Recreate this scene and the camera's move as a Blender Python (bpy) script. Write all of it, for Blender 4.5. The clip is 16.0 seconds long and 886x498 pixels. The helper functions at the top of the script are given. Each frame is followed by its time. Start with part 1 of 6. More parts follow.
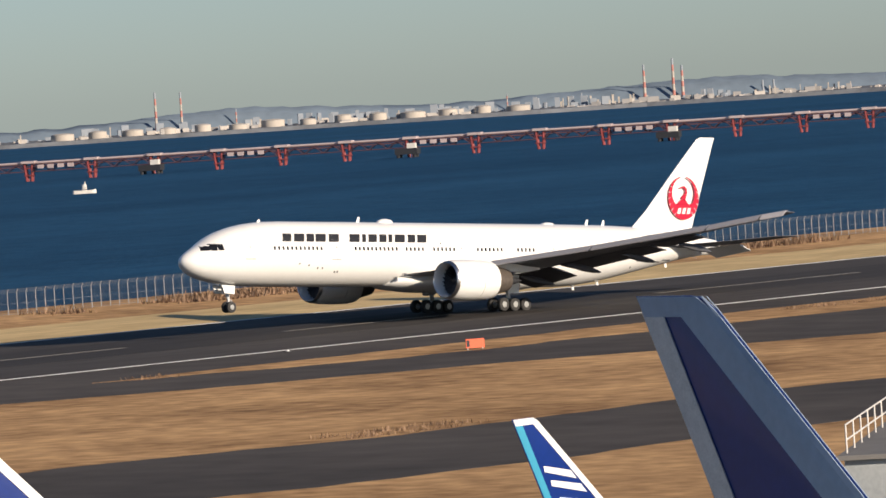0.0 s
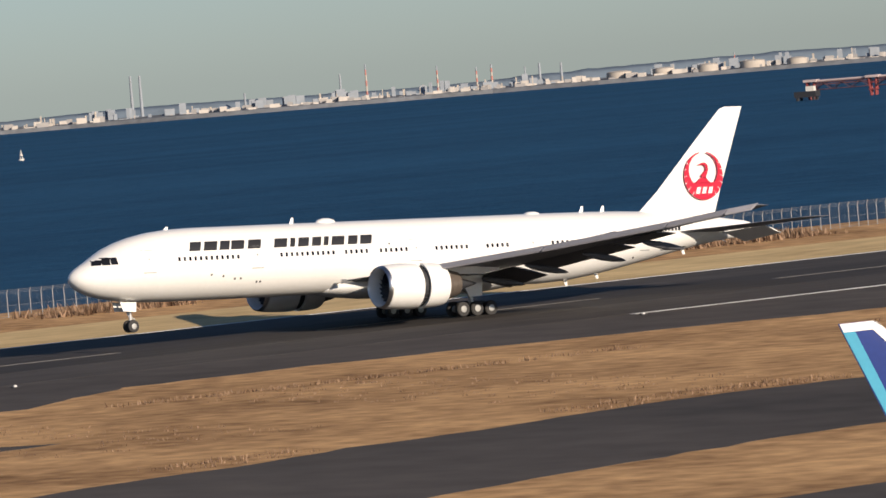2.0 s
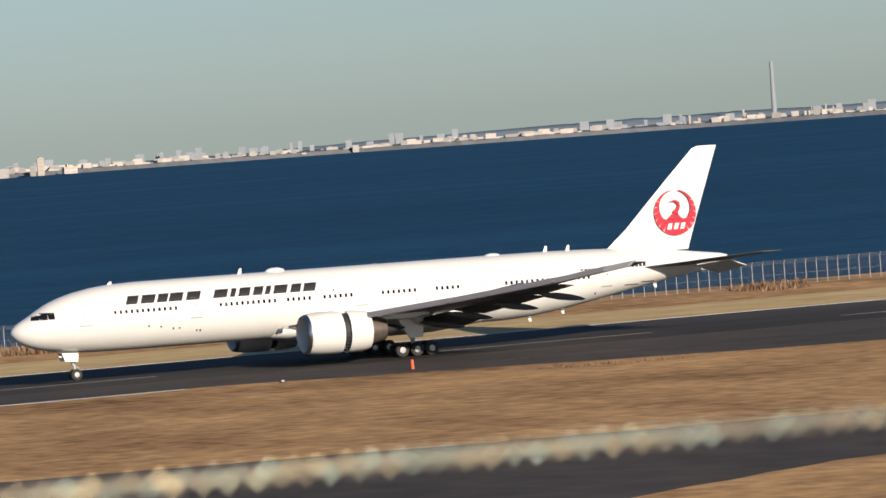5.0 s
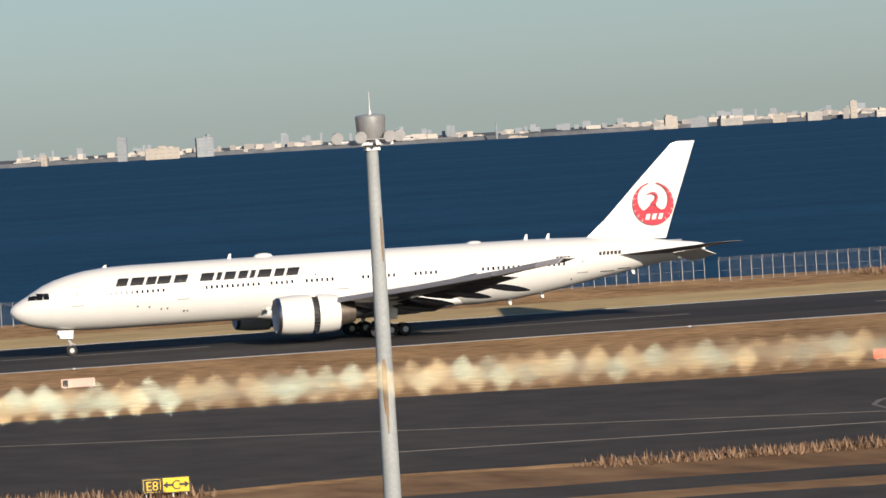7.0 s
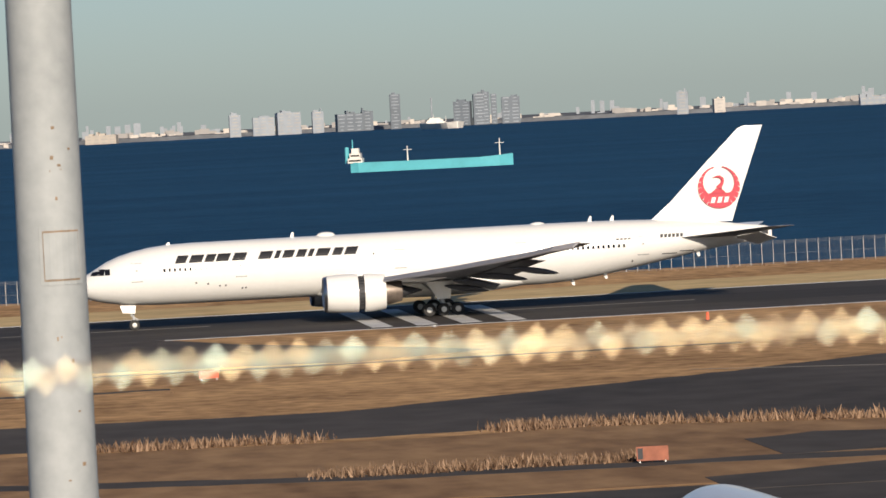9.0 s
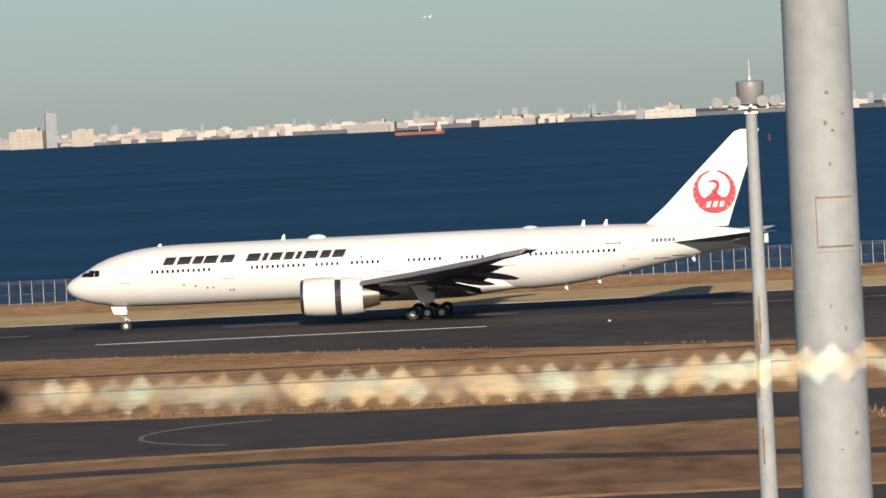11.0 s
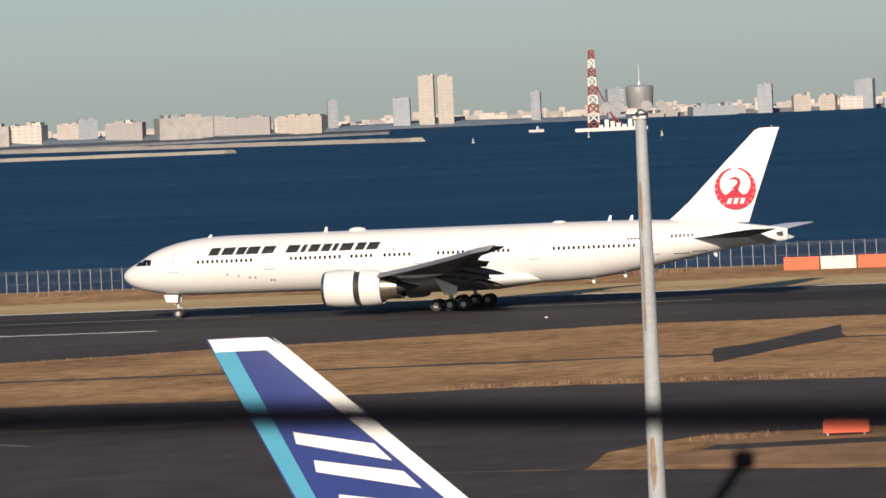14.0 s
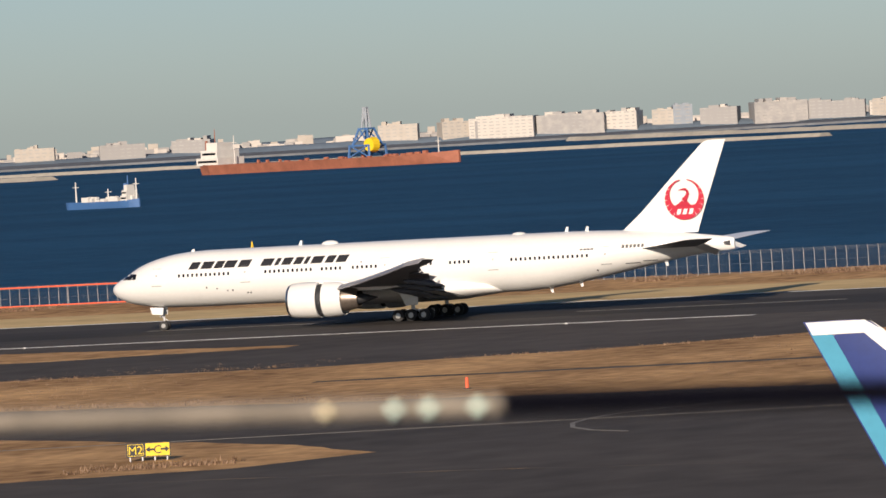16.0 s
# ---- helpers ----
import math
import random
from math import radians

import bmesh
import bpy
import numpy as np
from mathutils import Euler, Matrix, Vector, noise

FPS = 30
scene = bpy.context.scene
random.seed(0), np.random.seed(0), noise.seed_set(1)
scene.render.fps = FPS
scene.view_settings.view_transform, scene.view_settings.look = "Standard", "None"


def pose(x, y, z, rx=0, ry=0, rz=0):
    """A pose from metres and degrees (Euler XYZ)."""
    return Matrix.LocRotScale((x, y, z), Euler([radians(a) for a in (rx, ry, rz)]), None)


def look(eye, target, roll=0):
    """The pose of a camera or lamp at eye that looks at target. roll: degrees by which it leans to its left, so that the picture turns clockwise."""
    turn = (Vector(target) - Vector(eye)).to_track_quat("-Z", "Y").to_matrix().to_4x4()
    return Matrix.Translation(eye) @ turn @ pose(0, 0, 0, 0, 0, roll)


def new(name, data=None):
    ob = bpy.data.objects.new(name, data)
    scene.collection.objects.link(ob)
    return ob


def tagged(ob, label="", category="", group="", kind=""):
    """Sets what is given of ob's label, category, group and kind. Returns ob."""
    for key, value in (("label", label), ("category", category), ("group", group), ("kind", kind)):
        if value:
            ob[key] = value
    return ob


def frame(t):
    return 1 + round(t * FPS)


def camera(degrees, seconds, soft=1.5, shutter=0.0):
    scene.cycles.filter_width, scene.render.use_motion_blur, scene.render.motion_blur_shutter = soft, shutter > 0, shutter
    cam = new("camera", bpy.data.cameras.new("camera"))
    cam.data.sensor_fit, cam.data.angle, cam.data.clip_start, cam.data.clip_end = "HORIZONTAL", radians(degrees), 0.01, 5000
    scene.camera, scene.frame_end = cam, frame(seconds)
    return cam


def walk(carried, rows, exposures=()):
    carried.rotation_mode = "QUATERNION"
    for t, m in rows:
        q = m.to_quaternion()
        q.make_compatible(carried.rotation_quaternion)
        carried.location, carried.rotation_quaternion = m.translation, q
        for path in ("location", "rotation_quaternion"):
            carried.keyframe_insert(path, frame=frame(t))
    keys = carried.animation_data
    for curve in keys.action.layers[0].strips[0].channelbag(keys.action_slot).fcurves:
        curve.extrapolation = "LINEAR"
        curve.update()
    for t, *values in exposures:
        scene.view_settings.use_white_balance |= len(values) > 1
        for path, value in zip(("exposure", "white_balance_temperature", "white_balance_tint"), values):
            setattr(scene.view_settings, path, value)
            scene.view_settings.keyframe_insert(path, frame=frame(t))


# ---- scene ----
cam = camera(8.611, 16.0, soft=1.6)
EYES = [  # seconds, x, y, z, turn to the right of +y, tilt, lean
    (0, 130.53, 184.49, 22.057, 43.239, -1.571, -3.793), (0.5, 129.68, 183.27, 22.034, 41.350, -1.547, -4.228),
    (1, 128.51, 181.62, 22.115, 38.596, -1.606, -4.348), (1.5, 126.91, 179.48, 22.090, 36.636, -1.767, -4.776),
    (2, 123.64, 175.52, 21.881, 34.361, -1.784, -4.802), (2.5, 114.15, 164.31, 22.149, 32.085, -1.757, -4.652),
    (3, 101.85, 149.43, 22.303, 29.711, -1.668, -5.160), (3.5, 89.92, 134.26, 22.496, 27.705, -1.578, -5.073),
    (4, 78.36, 118.79, 22.192, 25.711, -1.470, -4.811), (4.5, 66.90, 103.24, 22.172, 23.684, -1.390, -4.492),
    (5, 55.46, 87.68, 22.151, 21.697, -1.309, -4.173), (5.5, 44.02, 72.13, 22.130, 19.756, -1.226, -3.854),
    (6, 32.56, 56.58, 22.096, 17.680, -1.146, -3.730), (6.5, 21.12, 41.03, 22.091, 15.900, -1.143, -3.321),
    (7, 10.38, 25.00, 22.160, 14.086, -1.344, -3.383), (7.5, 3.46, 10.02, 22.438, 10.841, -1.543, -3.055),
    (8, 0.20, 1.44, 22.400, 8.910, -1.514, -3.103), (8.5, -0.47, -0.90, 22.454, 7.064, -1.520, -3.035),
    (9, -0.24, -0.58, 22.456, 5.188, -1.503, -2.956), (9.5, -0.00, -0.01, 22.459, 3.299, -1.485, -2.877),
    (10.3, 0.00, 0.00, 22.462, 0.288, -1.448, -2.751), (10.5, 0.00, 0.00, 22.463, -0.648, -1.474, -2.751),
    (11, 0.00, 0.00, 22.468, -2.599, -1.483, -2.821), (11.5, 0.00, 0.00, 22.480, -4.556, -1.420, -2.297),
    (12, 0.00, 0.00, 22.480, -6.403, -1.430, -2.231), (12.5, 0.00, 0.00, 22.489, -8.329, -1.421, -1.662),
    (13, 0.00, 0.00, 22.495, -10.246, -1.490, -1.408), (13.5, 0.00, 0.00, 22.502, -12.151, -1.504, -1.960),
    (14, 0.00, 0.00, 22.503, -13.911, -1.496, -2.596), (14.5, 0.00, 0.00, 22.504, -15.133, -1.521, -2.909),
    (15, 0.00, 0.00, 22.503, -16.606, -1.518, -3.103), (15.5, 0.00, 0.00, 22.503, -18.180, -1.418, -3.259),
    (16, 0.00, 0.00, 22.500, -19.714, -1.351, -3.383)]
ROLLOUT = [  # seconds, x of the main gear, nose-up degrees
    (0, 524.33, 4.14), (0.5, 496.03, 3.76), (1, 467.97, 3.34), (1.5, 440.15, 3.17), (2, 412.58, 2.87),
    (2.5, 385.32, 2.40), (3, 358.45, 2.25), (3.5, 331.97, 1.85), (3.7, 321.48, 1.69), (4.2, 295.47, 1.19),
    (4.8, 264.07, 0.60), (5.2, 242.95, 0.36), (5.8, 211.00, 0.00), (6, 200.30, 0.00), (6.2, 189.60, 0.00),
    (6.5, 173.50, 0.00), (7, 147.30, 0.00), (7.5, 121.60, 0.00), (7.8, 106.70, 0.00), (8, 97.05, 0.00),
    (8.2, 87.86, 0.00), (10.3, 0.32, 0.00), (10.5, -8.07, 0.00), (11, -28.85, 0.00), (11.5, -49.96, 0.00),
    (12, -70.14, 0.00), (12.5, -90.07, 0.00), (13, -109.04, 0.00), (13.5, -127.92, 0.00), (14, -146.59, 0.00),
    (14.5, -164.86, 0.00), (15, -182.65, 0.00), (15.5, -199.96, 0.00), (16, -216.81, 0.00)]


def eye_pose(x, y, z, turn, tilt, lean):
    a, b = radians(turn), radians(tilt)
    way = Vector((math.sin(a) * math.cos(b), math.cos(a) * math.cos(b), math.sin(b)))
    return look((x, y, z), Vector((x, y, z)) + way * 100, lean)


walk(cam, [(t, eye_pose(*r)) for t, *r in EYES], [(0, 0.33, 6850, 14), (2.5, 0.2, 6850, 15), (6.5, 0.1, 6700, 12), (10, 0.03, 6800, 14), (16, 0.04, 6850, 16)])
cam.data.dof.use_dof, cam.data.dof.focus_distance, cam.data.dof.aperture_fstop = True, 620.0, 16.0
cam.data.dof.aperture_blades, cam.data.dof.aperture_rotation = 4, radians(45)

# ---- light: low winter sun from behind the deck, clear hazy sky ----
SUN_UP, SUN_FROM = 18.0, Vector((0.10, -1.0, 0.0))
world = bpy.data.worlds.new("sky")
scene.world = world
world.use_nodes = True
sky = world.node_tree.nodes.new("ShaderNodeTexSky")
sky.sky_type, sky.sun_disc = "NISHITA", False
sky.sun_elevation, sky.sun_rotation = radians(SUN_UP), math.atan2(SUN_FROM.x, SUN_FROM.y)
sky.air_density, sky.dust_density, sky.ozone_density, sky.altitude = 0.8, 0.35, 4.8, 0
bg = world.node_tree.nodes["Background"]
world.node_tree.links.new(sky.outputs[0], bg.inputs[0])
bg.inputs[1].default_value = 0.076
sun = new("sun", bpy.data.lights.new("sun", "SUN"))
sun.data.energy, sun.data.angle, sun.data.color = 5.0, radians(0.55), (1.0, 0.90, 0.76)
d = SUN_FROM.normalized() * math.cos(radians(SUN_UP)) + Vector((0, 0, math.sin(radians(SUN_UP))))
sun.matrix_world = look(d * 100, (0, 0, 0))


# ---- materials ----
def mat(name, color, rough=0.6, metal=0.0, vary=0.12, scale=2.0, fine=12.0, bump=0.0, spec=0.5, color2=None, stretch=(1, 1, 1), rand=0.0, coat=0.0):
    """Two scales of noise move the colour; rand shifts it from object to object."""
    m = bpy.data.materials.new(name)
    m.use_nodes = True
    nt = m.node_tree
    b = nt.nodes["Principled BSDF"]
    b.inputs["Roughness"].default_value, b.inputs["Metallic"].default_value = rough, metal
    b.inputs["Specular IOR Level"].default_value = spec
    b.inputs["Coat Weight"].default_value = coat
    geo = nt.nodes.new("ShaderNodeNewGeometry")
    mp = nt.nodes.new("ShaderNodeMapping")
    mp.inputs["Scale"].default_value = stretch
    nt.links.new(geo.outputs["Position"] if stretch != (1, 1, 1) or scale < 1 else nt.nodes.new("ShaderNodeTexCoord").outputs["Object"], mp.inputs[0])
    outs = []
    for s, det in ((scale, 4), (fine, 6)):
        n = nt.nodes.new("ShaderNodeTexNoise")
        n.inputs["Scale"].default_value, n.inputs["Detail"].default_value = s, det
        nt.links.new(mp.outputs[0], n.inputs["Vector"])
        outs.append(n.outputs["Fac"])
    mix = nt.nodes.new("ShaderNodeMath")
    mix.operation = "ADD"
    nt.links.new(outs[0], mix.inputs[0])
    nt.links.new(outs[1], mix.inputs[1])
    ramp = nt.nodes.new("ShaderNodeValToRGB")
    half = nt.nodes.new("ShaderNodeMath")
    half.operation = "MULTIPLY"
    half.inputs[1].default_value = 0.5
    nt.links.new(mix.outputs[0], half.inputs[0])
    last = half
    if rand:
        oi = nt.nodes.new("ShaderNodeObjectInfo")
        isl = nt.nodes.new("ShaderNodeNewGeometry")
        a1 = nt.nodes.new("ShaderNodeMath")
        a1.operation = "ADD"
        nt.links.new(oi.outputs["Random"], a1.inputs[0])
        nt.links.new(isl.outputs["Random Per Island"], a1.inputs[1])
        a0 = nt.nodes.new("ShaderNodeMath")
        a0.operation = "FRACT"
        nt.links.new(a1.outputs[0], a0.inputs[0])
        a2 = nt.nodes.new("ShaderNodeMath")
        a2.operation = "MULTIPLY_ADD"
        a2.inputs[1].default_value, a2.inputs[2].default_value = rand, -rand / 2
        nt.links.new(a0.outputs[0], a2.inputs[0])
        a3 = nt.nodes.new("ShaderNodeMath")
        a3.operation = "ADD"
        nt.links.new(half.outputs[0], a3.inputs[0])
        nt.links.new(a2.outputs[0], a3.inputs[1])
        last = a3
    nt.links.new(last.outputs[0], ramp.inputs[0])
    c2 = color2 or tuple(min(1, c * (1 + vary)) for c in color)
    c1 = tuple(c * (1 - vary) for c in color)
    ramp.color_ramp.elements[0].position, ramp.color_ramp.elements[1].position = 0.32, 0.68
    ramp.color_ramp.elements[0].color, ramp.color_ramp.elements[1].color = (*c1, 1), (*c2, 1)
    nt.links.new(ramp.outputs[0], b.inputs["Base Color"])
    if bump:
        bp = nt.nodes.new("ShaderNodeBump")
        bp.inputs["Strength"].default_value, bp.inputs["Distance"].default_value = min(1.0, bump), 0.05 * bump
        nt.links.new(outs[1], bp.inputs["Height"])
        nt.links.new(bp.outputs[0], b.inputs["Normal"])
    return m


WHITE = mat("white_aircraft_paint", (0.80, 0.79, 0.75), 0.32, vary=0.03, scale=0.4, fine=3, coat=0.3)
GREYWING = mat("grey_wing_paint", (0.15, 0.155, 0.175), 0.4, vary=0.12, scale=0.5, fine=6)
# Flap and fairing grey, darkened to hold the shade below the wing.
FLAP = mat("shade_darkened_flap_grey", (0.06, 0.062, 0.07), 0.5, vary=0.2, scale=0.8, fine=7)
METAL = mat("bare_metal", (0.62, 0.61, 0.60), 0.28, 1.0, vary=0.08, scale=2, fine=20)
DRUM = mat("brushed_steel_drum", (0.55, 0.55, 0.54), 0.35, 0.6, vary=0.1, scale=3, fine=20)
STRUT = mat("gear_strut_grey", (0.55, 0.55, 0.54), 0.45, 0.3, vary=0.15, scale=4, fine=20)
NOZZLE = mat("heat_browned_nozzle", (0.26, 0.215, 0.18), 0.38, 0.7, vary=0.2, scale=2, fine=14)
DARK = mat("dark_cavity", (0.025, 0.026, 0.03), 0.6, vary=0.3, scale=2, fine=8)
FAN = mat("fan_blades", (0.07, 0.07, 0.08), 0.4, 0.6, vary=0.3, scale=3, fine=15)
RUBBER = mat("tyre_rubber", (0.035, 0.034, 0.033), 0.85, vary=0.2, scale=3, fine=15, bump=0.3)
HUB = mat("wheel_hub", (0.45, 0.45, 0.43), 0.4, 0.5, vary=0.1, scale=4, fine=18)
INK = mat("black_livery_paint", (0.02, 0.02, 0.022), 0.4, vary=0.1, scale=1, fine=6)
RED = mat("red_livery_paint", (0.50, 0.008, 0.035), 0.38, vary=0.06, scale=1, fine=6)
GLASS = mat("dark_glass", (0.012, 0.013, 0.016), 0.08, vary=0.1, scale=3, fine=12)
SEAM = mat("grey_seam_paint", (0.38, 0.38, 0.37), 0.5, vary=0.1, scale=2, fine=9)
BLUE = mat("deep_blue_livery", (0.005, 0.027, 0.173), 0.3, vary=0.12, scale=0.6, fine=5, coat=0.3)
# White fin edges with the blue-grey of shade put into the colour.
SHADEDWHITE = mat("shaded_white_livery", (0.30, 0.38, 0.47), 0.4, vary=0.1, scale=0.6, fine=5)
CYAN = mat("light_blue_livery", (0.045, 0.30, 0.44), 0.32, vary=0.06, scale=0.6, fine=5)
ASPHALT = mat("runway_asphalt", (0.064, 0.055, 0.048), 0.9, vary=0.32, scale=0.05, fine=0.4, stretch=(0.4, 1, 1), spec=0.2)
RUBBERED = mat("rubber_streaked_asphalt", (0.044, 0.038, 0.034), 0.9, vary=0.4, scale=0.03, fine=0.6, stretch=(0.1, 1, 1), spec=0.2)
TAXI = mat("taxiway_asphalt", (0.074, 0.062, 0.052), 0.9, vary=0.42, scale=0.05, fine=0.5, stretch=(0.5, 0.3, 1), spec=0.2)
CONCRETE = mat("apron_concrete", (0.20, 0.19, 0.175), 0.85, vary=0.12, scale=0.05, fine=1.0, spec=0.3)
MARK = mat("white_road_marking", (0.62, 0.61, 0.58), 0.7, vary=0.25, scale=0.3, fine=3)
YELLOWMARK = mat("faded_line_paint", (0.20, 0.18, 0.15), 0.75, vary=0.3, scale=0.4, fine=3)
GRASS = mat("dry_grass_ground", (0.35, 0.180, 0.076), 0.95, vary=0.45, scale=0.10, fine=0.9, stretch=(0.6, 0.42, 1), color2=(0.74, 0.445, 0.205), spec=0.1)
TUFT = mat("dry_grass_tufts", (0.172, 0.101, 0.062), 0.95, vary=0.4, scale=0.3, fine=3, color2=(0.344, 0.230, 0.150), rand=0.5, spec=0.1)
STRAW = mat("pale_mown_grass", (0.66, 0.46, 0.22), 0.95, vary=0.3, scale=0.07, fine=0.4, stretch=(0.6, 1, 1), color2=(0.80, 0.585, 0.29), spec=0.1)
EARTH = mat("reddish_bare_earth", (0.25, 0.135, 0.07), 0.95, vary=0.35, scale=0.08, fine=0.5, stretch=(0.8, 0.3, 1), color2=(0.46, 0.28, 0.14), spec=0.1)
JETDARK = mat("dull_red_truss", (0.10, 0.045, 0.055), 0.8, vary=0.2, scale=0.3, fine=3)
POSTM = mat("galvanised_post", (0.36, 0.36, 0.35), 0.5, 0.3, vary=0.15, scale=1, fine=8)
MESHM = mat("chain_link_wire", (0.16, 0.17, 0.18), 0.6, 0.2, vary=0.2, scale=1, fine=8)
POLE = mat("weathered_grey_pole", (0.35, 0.375, 0.375), 0.65, 0.0, vary=0.14, scale=0.7, fine=7, color2=(0.42, 0.44, 0.435))
RUST = mat("rust_streak", (0.27, 0.19, 0.12), 0.85, vary=0.35, scale=3, fine=14)
SIGNY = mat("yellow_sign_face", (0.85, 0.58, 0.02), 0.5, vary=0.06, scale=2, fine=9)
SIGNR = mat("orange_red_panel", (0.80, 0.14, 0.06), 0.6, vary=0.1, scale=2, fine=9)
PINK = mat("faded_pink_panel", (0.62, 0.45, 0.38), 0.7, vary=0.1, scale=2, fine=9)
JETRED = mat("red_jetty_paint", (0.25, 0.048, 0.047), 0.6, vary=0.3, scale=0.3, fine=3)
JETPIPE = mat("pale_jetty_pipe", (0.50, 0.40, 0.38), 0.6, vary=0.2, scale=0.2, fine=3)
RUSTY = mat("rusty_steel_hull", (0.34, 0.12, 0.07), 0.75, vary=0.3, scale=0.2, fine=2)
SHIPW = mat("white_ship_paint", (0.66, 0.63, 0.57), 0.6, vary=0.1, scale=0.3, fine=3)
SHIPB = mat("turquoise_hull_paint", (0.10, 0.46, 0.52), 0.6, vary=0.12, scale=0.2, fine=3)
NAVY = mat("blue_ship_paint", (0.05, 0.14, 0.32), 0.6, vary=0.15, scale=0.2, fine=3)
# Distance haze is mixed into these low-contrast far wall colours.
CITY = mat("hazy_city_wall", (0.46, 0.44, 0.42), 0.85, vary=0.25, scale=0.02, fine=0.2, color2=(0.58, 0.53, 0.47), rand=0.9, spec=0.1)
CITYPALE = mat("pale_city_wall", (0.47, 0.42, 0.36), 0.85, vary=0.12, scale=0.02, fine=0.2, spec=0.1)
CITYDARK = mat("hazed_grey_wall", (0.30, 0.33, 0.36), 0.8, vary=0.12, scale=0.02, fine=0.2, spec=0.2)
# Darker blue-grey that carries the haze over the far towers.
CITYHAZE = mat("dark_hazed_tower", (0.15, 0.175, 0.20), 0.6, vary=0.12, scale=0.02, fine=0.2, spec=0.2)
SLATM = mat("grey_slat_paint", (0.23, 0.23, 0.25), 0.4, vary=0.1, scale=0.5, fine=6)
# Window bands kept close to the wall tone, as haze would leave them.
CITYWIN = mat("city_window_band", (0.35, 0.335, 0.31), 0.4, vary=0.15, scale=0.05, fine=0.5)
# Bluish haze is painted into the hill and shore colours.
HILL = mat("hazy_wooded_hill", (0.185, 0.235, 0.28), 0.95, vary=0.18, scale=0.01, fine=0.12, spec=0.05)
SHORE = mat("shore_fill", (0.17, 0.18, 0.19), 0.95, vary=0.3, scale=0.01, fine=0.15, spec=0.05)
BREAK = mat("breakwater_stone", (0.42, 0.38, 0.31), 0.9, vary=0.2, scale=0.02, fine=0.3)
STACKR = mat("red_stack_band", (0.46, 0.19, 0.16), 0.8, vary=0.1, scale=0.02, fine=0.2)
# Metal of the added facets, tinted with the colours of the glints.
GLINT = mat("tinted_steel_glints", (0.97, 0.83, 0.52), 0.405, 1.0, vary=0.0, scale=30, fine=200, color2=(0.80, 1.0, 0.84), rand=1.6)
CABLE = mat("bright_galvanised_cable", (0.88, 0.84, 0.72), 0.3, 0.0, vary=0.1, scale=30, fine=200)
STRAND = mat("dull_twisted_strand", (0.27, 0.23, 0.18), 0.4, 0.0, vary=0.4, scale=30, fine=200)
# Near-black: shade put into the cable's colour; also the dark rod.
DARKWIRE = mat("shaded_cable_and_rod_black", (0.004, 0.004, 0.007), 0.95, spec=0.02, vary=0.2, scale=30, fine=200)


def sea_material():
    m = bpy.data.materials.new("deep_blue_sea")
    m.use_nodes = True
    nt = m.node_tree
    b = nt.nodes["Principled BSDF"]
    b.inputs["Roughness"].default_value = 0.6
    b.inputs["Specular IOR Level"].default_value = 0.03
    geo = nt.nodes.new("ShaderNodeNewGeometry")
    hs = []
    for sc, st in ((0.0025, (1, 4, 1)), (0.12, (1, 1.5, 1)), (0.6, (1, 1, 1))):
        mp = nt.nodes.new("ShaderNodeMapping")
        mp.inputs["Scale"].default_value = st
        nt.links.new(geo.outputs["Position"], mp.inputs[0])
        n = nt.nodes.new("ShaderNodeTexNoise")
        n.inputs["Scale"].default_value, n.inputs["Detail"].default_value = sc, 5
        nt.links.new(mp.outputs[0], n.inputs["Vector"])
        hs.append(n.outputs["Fac"])
    mix = nt.nodes.new("ShaderNodeMath")
    mix.operation = "ADD"
    nt.links.new(hs[0], mix.inputs[0])
    nt.links.new(hs[1], mix.inputs[1])
    ramp = nt.nodes.new("ShaderNodeValToRGB")
    e = ramp.color_ramp.elements
    e[0].position, e[0].color = 0.75, (0.010, 0.049, 0.101, 1)
    e[1].position, e[1].color = 1.25, (0.021, 0.085, 0.163, 1)
    half = nt.nodes.new("ShaderNodeMath")
    half.operation = "MULTIPLY"
    half.inputs[1].default_value = 0.5
    e[0].position, e[1].position = 0.38, 0.62
    nt.links.new(mix.outputs[0], half.inputs[0])
    nt.links.new(half.outputs[0], ramp.inputs[0])
    nt.links.new(ramp.outputs[0], b.inputs["Base Color"])
    bp = nt.nodes.new("ShaderNodeBump")
    bp.inputs["Strength"].default_value, bp.inputs["Distance"].default_value = 0.8, 0.6
    nt.links.new(hs[2], bp.inputs["Height"])
    nt.links.new(bp.outputs[0], b.inputs["Normal"])
    return m


SEA = sea_material()


# ---- mesh helpers ----
def part(name, bm, material, parent=None, label="", smooth=False):
    """Link a bmesh as one mesh object, under a thing or a part where one is given."""
    me = bpy.data.meshes.new(name)
    bmesh.ops.recalc_face_normals(bm, faces=bm.faces)
    if smooth:
        for f in bm.faces:
            f.smooth = True
    bm.to_mesh(me)
    bm.free()
    me.materials.append(material)
    ob = new(name, me)
    ob.parent = parent
    if smooth:
        me.set_sharp_from_angle(angle=radians(40))
    return tagged(ob, label)


